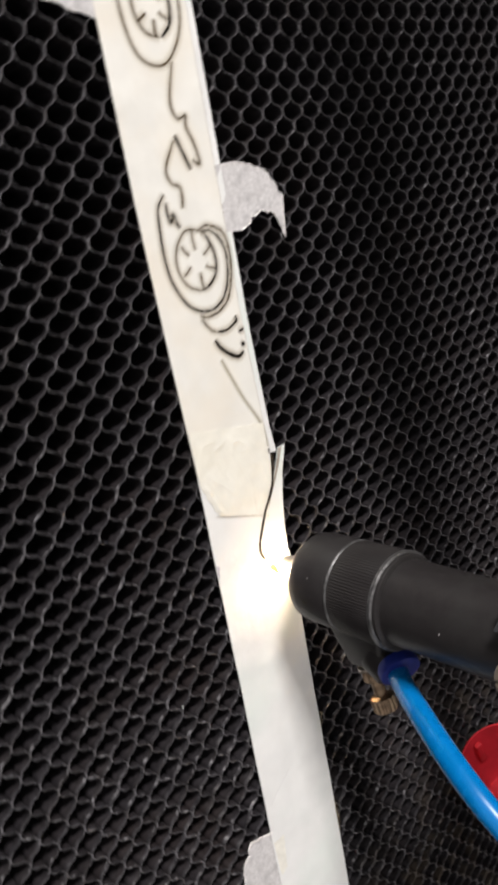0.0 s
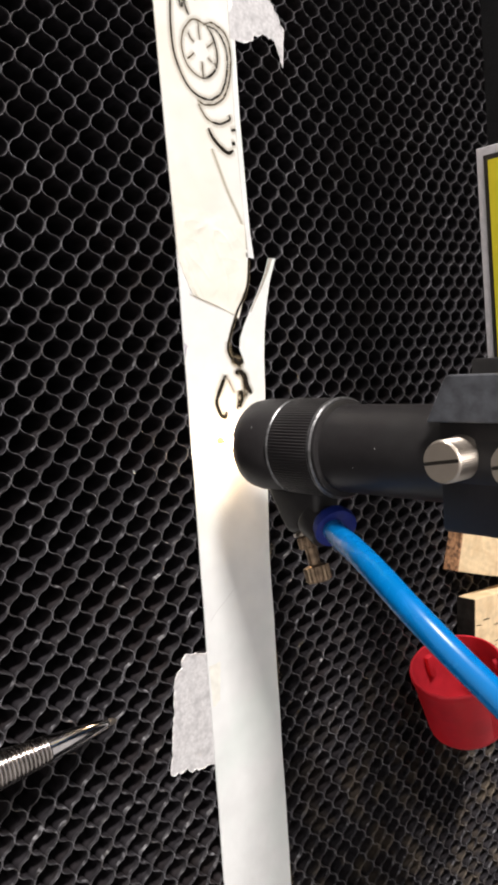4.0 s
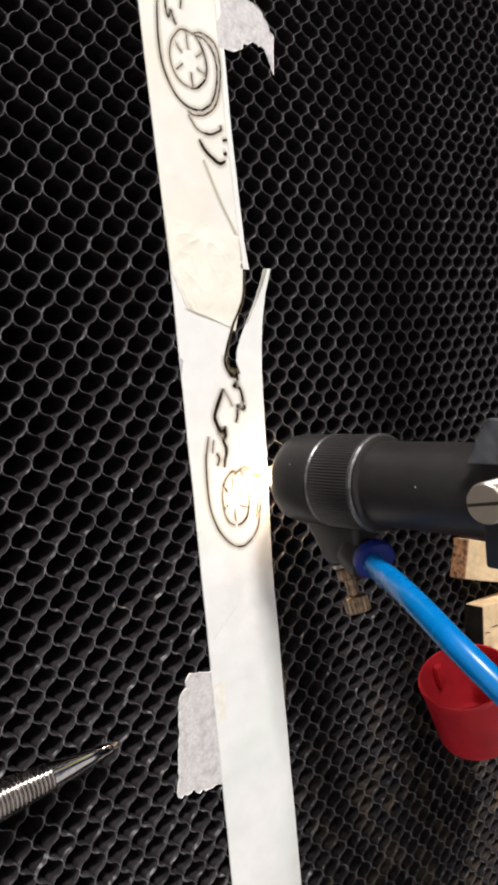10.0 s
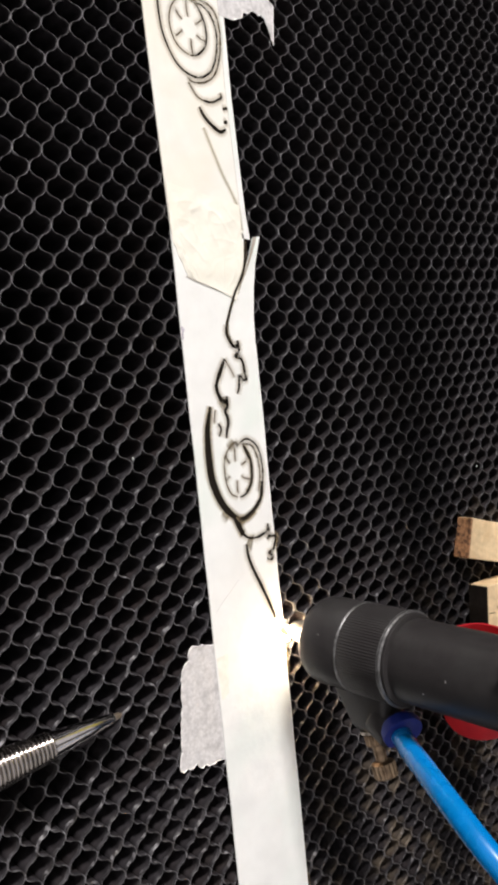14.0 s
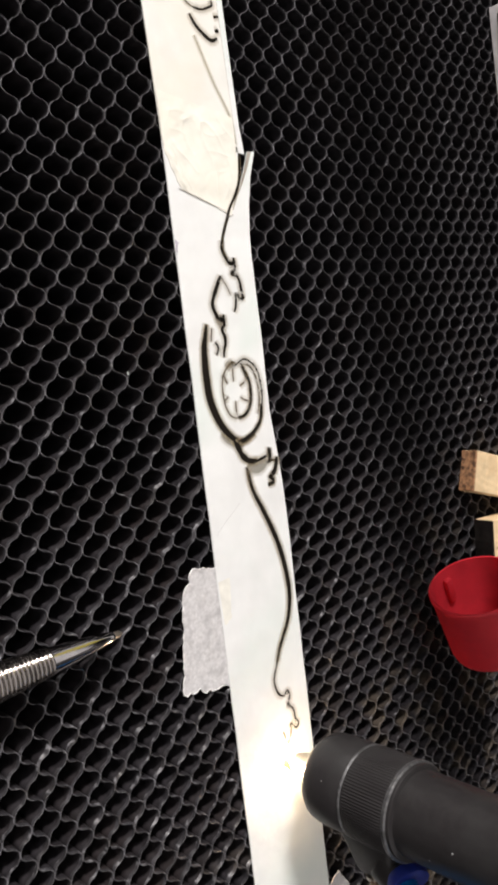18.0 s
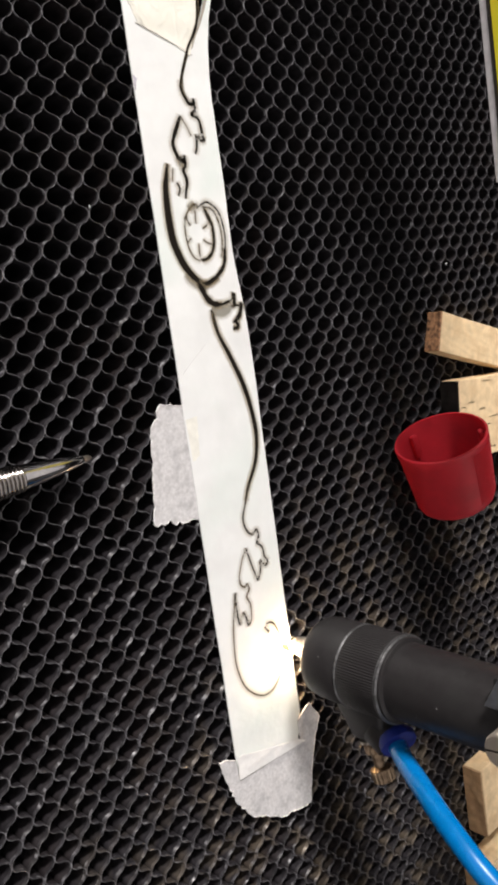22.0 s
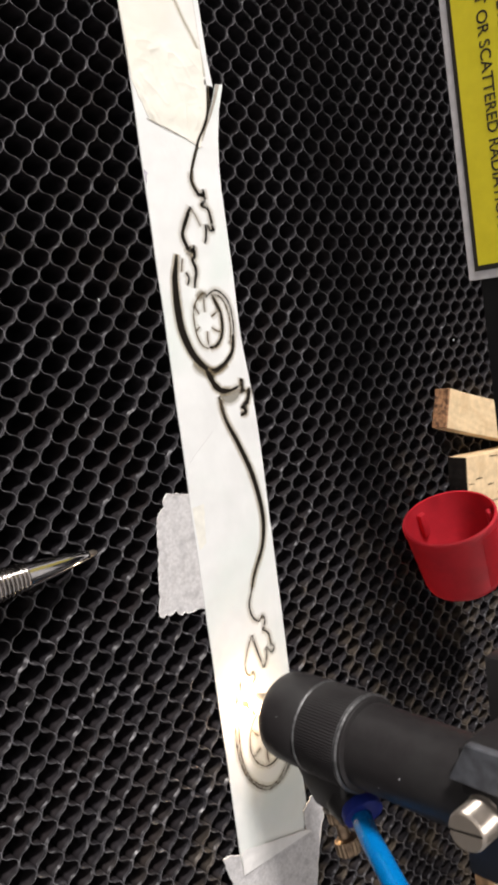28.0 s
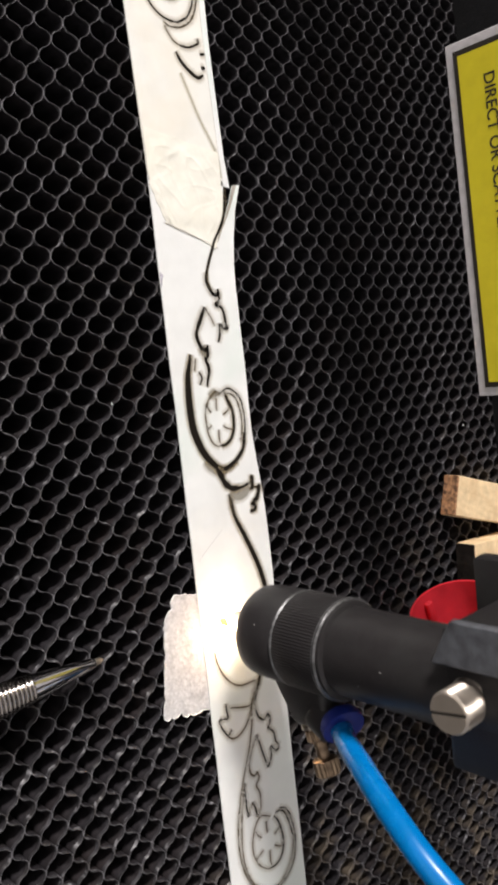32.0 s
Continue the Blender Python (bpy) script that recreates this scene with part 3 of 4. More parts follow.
# (points, width, from, to, material): the lines in the order in which they are cut
LINES = [
    (CUT[1:8], 0.075, -3, 0.0),
    (CUT[7:] + [(2.77, 2.76)], 0.06, 0.0, 0.5),
    ([(2.60, 2.62), (2.77, 2.76), (2.75, 2.95), (2.59, 2.93)], 0.085, 0.3, 0.8),
    ([(2.71, 2.95), (2.94, 2.96), (3.10, 2.79), (3.17, 2.99), (3.34, 3.09), (3.60, 3.12), (3.82, 3.15), (3.90, 3.23)], 0.07, 0.8, 2.1),
    ([(3.87, 3.23), (3.91, 3.04), (3.71, 2.93)], 0.055, 2.1, 2.3),
    ([(3.70, 2.86), (3.92, 2.85), (4.14, 2.81), (4.33, 2.72)], 0.055, 2.3, 2.6),
    ([(3.15, 2.32), (3.44, 2.15), (3.83, 1.93), (4.05, 1.86), (4.31, 1.93), (4.49, 2.05), (4.54, 2.20), (4.36, 2.26)], 0.10, 2.5, 3.4),
    ([(3.15, 2.32), (3.47, 2.51), (3.79, 2.66)], 0.02, 2.6, 3.0),
    ([(4.40, 2.25), (4.70, 2.24), (4.84, 2.12), (5.05, 2.20), (5.28, 2.20), (5.50, 2.11), (5.73, 2.07)], 0.08, 4.0, 4.7),
    ([(5.20, 1.78), (5.35, 1.87), (5.46, 1.87), (5.63, 1.77)], 0.06, 4.7, 4.9),
    ([(4.75, 1.72), (5.00, 1.66), (5.20, 1.62)], 0.03, 4.9, 5.0),
    ([(4.62, 1.53), (5.00, 1.42), (5.34, 1.33), (5.86, 1.29), (6.38, 1.28), (6.91, 1.31), (7.36, 1.42), (7.82, 1.63), (8.21, 1.95), (8.43, 2.25)], 0.05, 5.0, 5.5),
    ([(8.43, 2.25), (8.47, 2.60), (8.29, 3.00)], 0.05, 5.5, 5.9),
    ([(8.29, 3.00), (7.97, 3.26), (7.52, 3.41), (7.06, 3.50), (6.60, 3.48), (6.22, 3.38), (5.98, 3.18), (5.85, 2.91), (5.92, 2.66), (6.05, 2.45)], 0.05, 5.9, 6.7),
    ([(6.01, 2.74), (6.06, 3.04), (6.31, 3.24), (6.77, 3.35), (7.24, 3.34), (7.69, 3.21)], 0.045, 6.8, 7.9),
    ([(8.41, 2.06), (8.64, 2.21), (8.88, 2.31), (9.04, 2.45), (9.16, 2.64), (9.20, 2.96), (9.15, 3.21), (9.09, 3.43), (8.83, 3.50)], 0.075, 11.5, 12.4),
    ([(8.94, 3.51), (9.21, 3.53), (9.35, 3.38)], 0.055, 12.4, 12.6),
    ([(9.35, 3.38), (9.30, 3.59), (9.34, 3.80), (9.55, 3.73), (9.76, 3.64), (9.83, 3.42), (9.97, 3.57), (10.09, 3.53), (10.02, 3.31)], 0.075, 12.6, 13.2),
    ([(9.32, 2.46), (9.76, 2.50), (10.25, 2.66), (10.91, 2.96), (11.97, 3.38), (12.95, 3.61)], 0.10, 13.2, 14.1),
    ([(12.95, 3.61), (13.89, 3.68), (14.76, 3.49), (15.28, 3.18), (15.72, 2.92), (16.20, 2.74)], 0.09, 14.1, 15.8),
    ([(16.20, 2.73), (16.56, 2.57), (16.86, 2.57), (17.15, 2.68), (17.34, 2.90)], 0.055, 15.8, 16.2),
    ([(17.34, 2.90), (17.18, 3.09), (17.41, 3.16), (17.62, 3.07), (17.66, 2.98)], 0.055, 16.2, 16.5),
    ([(17.66, 2.98), (17.79, 3.17), (17.97, 3.28), (18.26, 3.31), (18.48, 3.46)], 0.05, 16.5, 17.1),
    ([(18.48, 3.46), (18.60, 3.30), (18.41, 3.14), (18.32, 3.05)], 0.05, 17.1, 17.4),
    ([(18.34, 3.05), (18.66, 3.04), (18.88, 2.95), (19.03, 2.84)], 0.05, 17.4, 17.8),
    ([(19.03, 2.84), (18.39, 2.66), (17.69, 2.49)], 0.05, 17.8, 18.2),
    ([(17.69, 2.49), (18.10, 2.23), (18.64, 2.00)], 0.03, 18.2, 18.7),
    ([(18.64, 2.00), (18.93, 2.05), (19.05, 2.22), (18.95, 2.34)], 0.045, 18.7, 19.1),
    ([(18.95, 2.34), (19.20, 2.38), (19.42, 2.23), (19.71, 2.34), (19.97, 2.35)], 0.045, 19.1, 19.5),
    ([(19.90, 1.98), (20.16, 2.07), (20.50, 2.12)], 0.055, 19.5, 19.7),
    ([(19.97, 2.35), (20.28, 2.30), (20.50, 2.14)], 0.03, 19.5, 19.6),
    ([(19.90, 1.98), (20.07, 1.86), (20.32, 1.76)], 0.025, 19.7, 19.8),
    ([(19.11, 1.74), (19.30, 1.70), (19.68, 1.71), (20.05, 1.70), (20.34, 1.75)], 0.055, 19.7, 19.9),
    ([(19.08, 1.74), (19.83, 1.54), (20.60, 1.39), (21.63, 1.33), (22.46, 1.52), (22.93, 1.84), (23.21, 2.20), (23.31, 2.55), (23.20, 2.95), (22.76, 3.38)], 0.04, 19.9, 20.9),
    ([(22.76, 3.38), (22.29, 3.59), (21.91, 3.61), (21.32, 3.51), (20.81, 3.27), (20.72, 2.92)], 0.05, 20.9, 21.8),
    ([(20.63, 3.13), (20.83, 3.45), (21.31, 3.66), (21.97, 3.74), (22.64, 3.62), (23.10, 3.30), (23.38, 2.85), (23.42, 2.31)], 0.05, 25.4, 26.2),
    ([(23.42, 2.31), (23.10, 1.88), (22.53, 1.47), (21.79, 1.24), (21.15, 1.19), (20.38, 1.26), (19.66, 1.46), (19.21, 1.60), (18.61, 1.85)], 0.045, 26.2, 28.3),
    ([(18.61, 1.85), (17.93, 2.13), (17.21, 2.34), (16.62, 2.42), (16.19, 2.66), (15.90, 2.89)], 0.045, 28.3, 29.0),
    ([(16.62, 2.39), (16.83, 2.31), (17.13, 2.14), (17.37, 1.85), (17.44, 1.51), (17.28, 1.24)], 0.045, 29.1, 29.5),
    ([(17.10, 1.46), (17.24, 1.27), (17.07, 1.15), (16.85, 1.03), (16.58, 0.98)], 0.05, 29.5, 29.8),
    ([(16.58, 0.98), (16.64, 1.14), (16.66, 1.35), (16.38, 1.32), (16.15, 1.33)], 0.05, 29.8, 30.1),
    ([(16.34, 1.43), (16.54, 2.02), (16.56, 2.38), (16.19, 2.56), (15.81, 2.70)], 0.045, 30.1, 31.0),
    ([(15.81, 2.70), (15.82, 2.38), (15.77, 2.01), (15.56, 1.66), (15.16, 1.35), (14.72, 1.17), (14.31, 1.11)], 0.045, 31.0, 31.9),
]
for points, width, t0, t1 in LINES:
    if t0 < 0:
        strokes_on(strip, points, width, z=TOP + 0.03, halo=0.05)
    else:
        strokes_on(strip, points, width * (1.25 if points[0][0] < 5 and t0 < 5 else 1.0), FAINT if width < 0.05 else BURN, t0, t1)
strokes_on(strip, [(9.43, 2.53), (10.14, 2.62), (10.91, 2.97), (11.97, 3.40), (12.95, 3.63), (13.89, 3.70), (14.76, 3.50), (15.56, 3.02), (16.05, 2.80)], 0.19, BURN, 15.0, 16.4, crescent=True, z=TOP + 0.004)
strokes_on(strip, [(8.41, 2.06), (8.64, 2.21), (8.88, 2.31), (9.04, 2.45), (9.16, 2.64), (9.20, 2.96)], 0.18, BURN, 13.6, 14.4, z=TOP + 0.007)
# second pass, which opens the left sweep of the scroll wide
sweep = [(4.62, 1.52), (5.00, 1.41), (5.34, 1.32), (5.86, 1.27), (6.38, 1.26), (6.91, 1.29), (7.36, 1.41), (7.82, 1.62), (8.21, 1.94), (8.43, 2.25), (8.47, 2.60), (8.30, 3.00)]
strokes_on(strip, sweep, 0.15, BURN, 12.4, 12.9, crescent=True, z=TOP + 0.002)
strokes_on(strip, sweep, 0.28, BURN, 13.75, 13.95, crescent=True, z=TOP + 0.004)
# painted shade where the cut-out piece has sunk
strokes_on(strip, [(9.23, 2.52), (9.36, 2.80), (9.38, 3.10), (9.30, 3.40)], 0.46, GREY_SHADE, 13.9, 14.3, crescent=True, z=TOP - 0.003)
# the cut-out parts sink a little, and their outlines open
for points, width, t0, t1 in (([(6.04, 2.74), (6.22, 2.82), (6.41, 2.89), (6.56, 3.00), (6.88, 3.02), (7.19, 2.99), (7.48, 2.84), (7.65, 2.61), (7.68, 2.32)], 0.08, 13.5, 14.1),
                              ([(7.37, 3.42), (7.84, 3.32), (8.10, 3.12), (8.30, 2.83), (8.45, 2.47), (8.45, 2.13)], 0.12, 13.4, 13.8),
                              ([(8.87, 3.53), (9.10, 3.54), (9.36, 3.47)], 0.12, 15.2, 15.6), ([(9.21, 3.83), (9.44, 3.77), (9.67, 3.65), (9.80, 3.44)], 0.13, 15.2, 15.8),
                              ([(9.81, 3.34), (9.91, 3.55), (10.04, 3.50), (10.09, 3.29)], 0.10, 15.6, 16.0)):
    strokes_on(strip, points, width, BURN, t0, t1, z=TOP + 0.005, halo=0.10)
# three more strokes of painted grey shade along the cuts
strokes_on(strip, [(6.08, 2.10), (5.96, 2.26), (5.91, 2.41)], 0.20, GREY_SHADE, 13.8, 14.0, crescent=True, z=TOP - 0.002)
strokes_on(strip, [(8.10, 1.58), (8.39, 1.86), (8.61, 2.24)], 0.16, GREY_SHADE, 13.8, 14.2, crescent=True, z=TOP - 0.002)
strokes_on(strip, [(4.40, 1.98), (4.60, 2.06), (4.76, 2.16)], 0.20, GREY_SHADE, 4.4, 4.6, crescent=True, z=TOP - 0.003)
wheel_on(strip, [(5.97, 2.70), (6.18, 2.85), (6.38, 2.96), (6.75, 2.99), (7.15, 2.96), (7.51, 2.83), (7.69, 2.60), (7.73, 2.38)],
         [(6.03, 2.52), (5.89, 2.41), (6.07, 2.12), (6.36, 1.91), (6.77, 1.85), (7.22, 1.89), (7.57, 2.05), (7.72, 2.31)],
         [(7.22, 2.93), (7.03, 2.53), (6.49, 2.92), (6.69, 2.57), (5.87, 2.41), (6.53, 2.34), (6.24, 1.97), (6.57, 2.10), (7.09, 1.86), (6.96, 2.07), (7.14, 2.34), (7.60, 2.33)], 0.05, (6.7, 7.4, 8.2, 9.8), (7.0, 7.9))
wheel_on(strip, [(20.80, 2.85), (21.10, 3.03), (21.58, 3.15), (22.06, 3.14), (22.43, 2.94), (22.55, 2.65), (22.53, 2.33)],
         [(20.76, 2.70), (20.55, 2.27), (20.80, 1.97), (21.23, 1.80), (21.73, 1.78), (22.20, 1.98), (22.53, 2.33)],
         [(21.26, 3.14), (21.45, 2.76), (22.04, 3.14), (21.82, 2.73), (20.95, 1.95), (21.31, 2.21), (20.74, 2.48), (21.26, 2.49), (21.94, 1.83), (21.75, 2.23), (21.89, 2.50), (22.46, 2.50)], 0.045, (21.8, 22.9, 24.6, 26.4), (22.4, 23.4))

# while the loose side stands off, the first cuts gape; they close again when it swings back
GAPES = []
for points, width, t0 in (([(2.60, 2.72), (2.78, 2.92), (2.68, 3.14)], 0.22, 2.6), ([(3.05, 2.93), (3.22, 3.16), (3.55, 3.22), (3.86, 3.42)], 0.22, 3.0), ([(3.70, 2.94), (3.98, 2.98), (4.28, 2.84)], 0.16, 3.2),
                          ([(3.15, 2.38), (3.62, 2.12), (4.02, 1.93), (4.33, 2.02), (4.55, 2.20), (4.44, 2.34)], 0.20, 3.6), ([(4.78, 2.16), (5.08, 2.25), (5.45, 2.16), (5.73, 2.07)], 0.13, 4.9), ([(5.20, 1.82), (5.46, 1.86), (5.63, 1.77)], 0.10, 5.0)):
    GAPES += [(ob, t0) for ob in strokes_on(strip, points, width * 0.74, BURN, z=TOP + 0.003)]

# small marks on the paper
bm = slab(torn(12.72, 0.73, 12.70, 1.22, 0.04, 6, 61) + torn(12.70, 1.22, 14.0, 1.10, 0.06, 12, 63) + torn(14.0, 1.10, 14.2, 0.73, 0.08, 6, 65), TOP - 0.01, TOP + 0.002)
part("tape_residue", bm, STAIN, strip, "cream patch of tape residue", smooth=False)
part("ink_smudge", slab(torn(2.02, 0.71, 2.55, 0.71, 0.02, 6, 3) + torn(2.55, 0.71, 2.05, 0.86, 0.05, 6, 5), TOP - 0.01, TOP + 0.002), PURPLE, strip, "smudged violet ink", smooth=False)
ridge = pipe([(x, y, TOP - 0.020) for x, y in ((10.43, 2.00), (10.74, 1.58), (10.96, 1.26), (11.26, 0.90))], 0.024, 6, 4)
# tape grey on white paper: the crease's shade is put into its colour
part("crease", ridge, TAPE, strip, "faint crease in the paper")

# ---- tapes ----
def tape(name, outline, z, label, mat=TAPE, wave=0.03, seed=0.0, fringe=(1, -1)):
    bm = slab(outline, z, z + 0.015)
    bmesh.ops.subdivide_edges(bm, edges=[e for e in bm.edges if e.calc_length() > 0.4], cuts=2, use_grid_fill=True)
    soften(bm, wave, 1.6, seed)
    sheet = tagged(finish(name, bm, mat, None, "", True), label, "tape")
    # the fibres along the tear stand up a little and catch the light
    rim = [Vector((x, y, z + 0.015 + wave * (0.5 + 0.5 * noise.noise((x * 1.6 + seed, y * 1.6, seed))))) for x, y in outline[fringe[0]:fringe[1]]]
    fibres = bmesh.new()
    pairs = []
    for k, q in enumerate(rim):
        way = (rim[min(k + 1, len(rim) - 1)] - rim[max(k - 1, 0)]).normalized()
        out = Vector((way.y, -way.x, 0)) * (0.018 + 0.022 * noise.noise((q.x * 9, q.y * 9, seed)))
        pairs.append([fibres.verts.new(v) for v in (q - out * 0.6 + Vector((0, 0, 0.004)), q + Vector((0, 0, 0.022)), q + out - Vector((0, 0, 0.012)))])
    for lo, hi in zip(pairs, pairs[1:]):
        for k in range(2):
            fibres.faces.new((lo[k], hi[k], hi[k + 1], lo[k + 1]))
    part("torn_fringe", fibres, FIBRE, sheet, "white fibres along the torn edge", smooth=False)
    return sheet


side = torn(12.3, 0.9, 12.05, -0.12, 0.10, 10, 1) + torn(12.05, -0.12, 12.75, -0.60, 0.08, 6, 2) + torn(12.75, -0.60, 15.80, -1.02, 0.07, 26, 3) + torn(15.80, -1.02, 16.12, 0.66, 0.22, 14, 4) + [(16.2, 0.9)]
tape("masking_tape", side, 0.004, "torn piece of grey-white masking tape over the strip's edge", seed=1)
hook = [(-9.75, 3.4), (-9.80, 4.2)] + torn(-9.72, 4.7, -9.45, 5.5, 0.05, 6, 3) + torn(-9.45, 5.5, -8.62, 6.10, 0.12, 10, 5) + torn(-8.62, 6.10, -7.30, 5.95, 0.05, 8, 7) + torn(-7.30, 5.95, -8.12, 5.62, 0.05, 8, 9) + torn(-8.12, 5.62, -8.26, 5.10, 0.1, 6, 11) + torn(-8.26, 5.10, -7.70, 4.05, 0.1, 8, 13) + [(-7.85, 3.4)]
tape("masking_tape", hook, 0.004, "torn hook-shaped masking tape holding the engraved strip", seed=4)
corner = torn(-14.4, -1.6, -13.66, 0.70, 0.08, 12, 21) + [(-13.5, 0.95), (-16.5, 0.95), (-16.5, -1.6)]
tape("masking_tape", corner, 0.004, "torn masking tape at the engraved strip's side", seed=7)
end = [(25.80, 0.74), (25.30, 0.72)] + torn(24.99, 0.67, 24.67, 0.08, 0.05, 5, 31) + torn(24.75, -0.03, 25.55, 0.18, 0.05, 6, 32) + torn(25.55, 0.18, 26.53, 0.47, 0.08, 8, 33) + torn(26.53, 0.47, 27.44, 1.09, 0.08, 8, 35) + torn(27.44, 1.09, 28.29, 2.58, 0.12, 10, 36) + torn(28.29, 2.58, 28.49, 3.94, 0.14, 12, 37) + torn(28.49, 3.94, 26.55, 4.44, 0.08, 10, 39) + torn(26.55, 4.44, 25.30, 4.98, 0.06, 8, 41) + torn(25.30, 4.98, 24.55, 4.55, 0.06, 6, 43) + torn(24.55, 4.55, 24.80, 4.05, 0.08, 6, 45) + [(24.95, 3.86), (25.80, 3.84)]
end_tape = tape("masking_tape", end, 0.03, "crumpled masking tape over the strip's end", wave=0.10, seed=9)
# whiter than the tape: paper underneath, and light on the raised part painted in
over = [(25.00, 0.76)] + [(q.x, q.y) for q in spline([(24.85, 0.76, 0), (25.12, 1.62, 0), (25.42, 2.72, 0), (25.70, 3.80, 0)], 4)][1:] + [(25.90, 4.10), (25.84, 2.4), (25.78, 0.74)]
flap = slab(over, TOP + 0.054, TOP + 0.064)
soften(flap, 0.02, 2.0, 3)
part("taped_end", flap, LIT_FLAP, end_tape, "white end of the strip seen through the tape, brightened as if lit", smooth=False)

def joining_patch():
    """The wrinkled tape over the joint, as a crumpled sheet with a folded corner."""
    bm = bmesh.new()
    nu, nv = 90, 60
    grid = []
    for i in range(nu + 1):
        row = []
        for j in range(nv + 1):
            u, v = i / nu, j / nv
            x0, x1 = -2.35 + 0.55 * v + 0.05 * noise.noise((v * 6, 1, 1)), 0.52 + 0.78 * v + 0.02 * noise.noise((v * 9, 4, 1))
            x = x0 + (x1 - x0) * u
            left = (0.70 if x < -0.65 else 0.70 + 0.40 * (x + 0.65)) + 0.07 * max(0, min(1, x + 1.4)) * noise.noise((x * 3.1, 2.2, 6))
            right = 3.58 if x < -0.6 else 3.60 - 0.03 * (x + 0.6) if x < 0 else 3.58 - 0.40 * x
            y = left + (right - left) * v
            fold = max(0, 1 - abs(noise.noise((x * 0.9 + 3, y * 1.5 - x * 0.6, 2.0)) * 2.6)) ** 5 * 0.018
            crease = max(0, 1 - abs(noise.noise((x * 1.7, y * 0.8 + x, 7.0)) * 3)) ** 6 * 0.010
            # the pinched corner, where the tape turns under
            pinch = math.exp(-((y - left - 0.12) / 0.09) ** 2) * 0.12 * max(0, min(1, (x + 0.9) * 2))
            fade = min(1, 8 * u, 8 * (1 - u), 8 * v, 8 * (1 - v))
            row.append(bm.verts.new((x, y + 0.05, TOP + 0.022 + fade * (crease + fold + pinch + 0.02 * noise.noise((x * 1.4, y * 1.4, 5))))))
        grid.append(row)
    rim = [grid[i][0] for i in range(nu + 1)] + [grid[nu][j] for j in range(1, nv + 1)] + [grid[i][nv] for i in range(nu - 1, -1, -1)] + [grid[0][j] for j in range(nv - 1, 0, -1)]
    low = [bm.verts.new((v.co.x, v.co.y, TOP + 0.003)) for v in rim]
    for i in range(nu):
        for j in range(nv):
            bm.faces.new((grid[i][j], grid[i + 1][j], grid[i + 1][j + 1], grid[i][j + 1]))
    for k in range(len(rim)):
        n = (k + 1) % len(rim)
        bm.faces.new((rim[n], rim[k], low[k], low[n]))
    sheet = tagged(finish("masking_tape", bm, PATCH, None, "", True), "cream wrinkled masking tape joining the two strips", "tape")
    lip = pipe([(0.50, 1.14, TOP + 0.012), (0.72, 1.72, TOP + 0.02), (0.92, 2.30, TOP + 0.018), (1.12, 2.88, TOP + 0.014), (1.26, 3.20, TOP + 0.010)], 0.011, 6, 5)
    part("curled_edge", lip, EDGE_TAPE, sheet, "grey curled lower edge")
    crease = pipe([(-0.45, 0.88, TOP + 0.012), (-0.20, 1.02, TOP + 0.02), (0.05, 1.16, TOP + 0.03), (0.22, 1.20, TOP + 0.02), (0.34, 1.28, TOP + 0.012)], 0.018, 6, 5)
    part("folded_crease", crease, PATCH, sheet, "pinched fold in the tape")


joining_patch()
# ---- laser head ----
head = tagged(empty("laser_head"), "black anodised laser head with air nozzle and blue hose", "laser head")
part("nozzle_tip", turned([(0.10, 0.62), (0.12, 0.30), (0.26, 0.27), (0.31, 0.32), (0.60, 1.65), (0.60, 1.85)], 40), TIP, head, "dull grey conical nozzle tip")
part("nozzle_cap", turned([(0.5, 1.66), (1.04, 1.67), (1.26, 1.74), (1.39, 1.92), (1.43, 2.20), (1.43, 3.30), (1.40, 3.34), (1.40, 3.40)], 64), ANODIZED, head)
part("groove_ring", turned([(1.40, 3.40), (1.45, 3.42), (1.45, 3.46), (1.41, 3.50)], 64), RING_HIGHLIGHT, head, "groove edge with its highlight put into the colour")
part("knurled_band", turned([(1.42, 3.50), (1.445, 3.55), (1.445, 5.00), (1.42, 5.07)], m=None, ridges=100, depth=0.02), ANODIZED, head, "axially knurled grip band")
part("lock_ring", turned([(1.40, 5.07), (1.47, 5.12), (1.475, 5.22), (1.43, 5.26)], 64), RING_HIGHLIGHT, head, "lock ring with its highlight put into the colour")
part("ring_shoulder", turned([(1.41, 5.26), (1.42, 5.30), (1.40, 5.36), (1.28, 5.40)], 64), ANODIZED, head)
part("tube", turned([(1.26, 5.36), (1.26, 16.5), (1.1, 16.6)], 64), ANODIZED, head)
dust = random.Random(7)
for r, a, z in ((1.43, -118, 2.7), (1.26, -75, 6.6), (1.26, -100, 7.4)):
    fleck = bmesh.new()
    bmesh.ops.create_icosphere(fleck, subdivisions=1, radius=dust.uniform(0.012, 0.022), matrix=Matrix.Translation((r * math.cos(radians(a)), r * math.sin(radians(a)), z)))
    part("dust_fleck", fleck, TAPE, head, "pale fleck of dust")
elbow = box(1.2, -0.55, 2.3, 2.65, 0.55, 4.5, 0.22, 3)
for v in elbow.verts:
    u = (v.co.x - 1.2) / 1.45
    v.co.z = 4.5 - (4.5 - v.co.z) * (1 - 0.36 * u)
    v.co.y *= 1 - 0.18 * u
part("air_fitting", elbow, ANODIZED, head, "black air-assist elbow")
part("fitting_neck", turned([(0.62, 0), (0.66, 0.1), (0.60, 0.75), (0.5, 0.8)], 32, aim(2.1, 0, 3.9, (0.5, -0.1, 0.8))), ANODIZED, head)
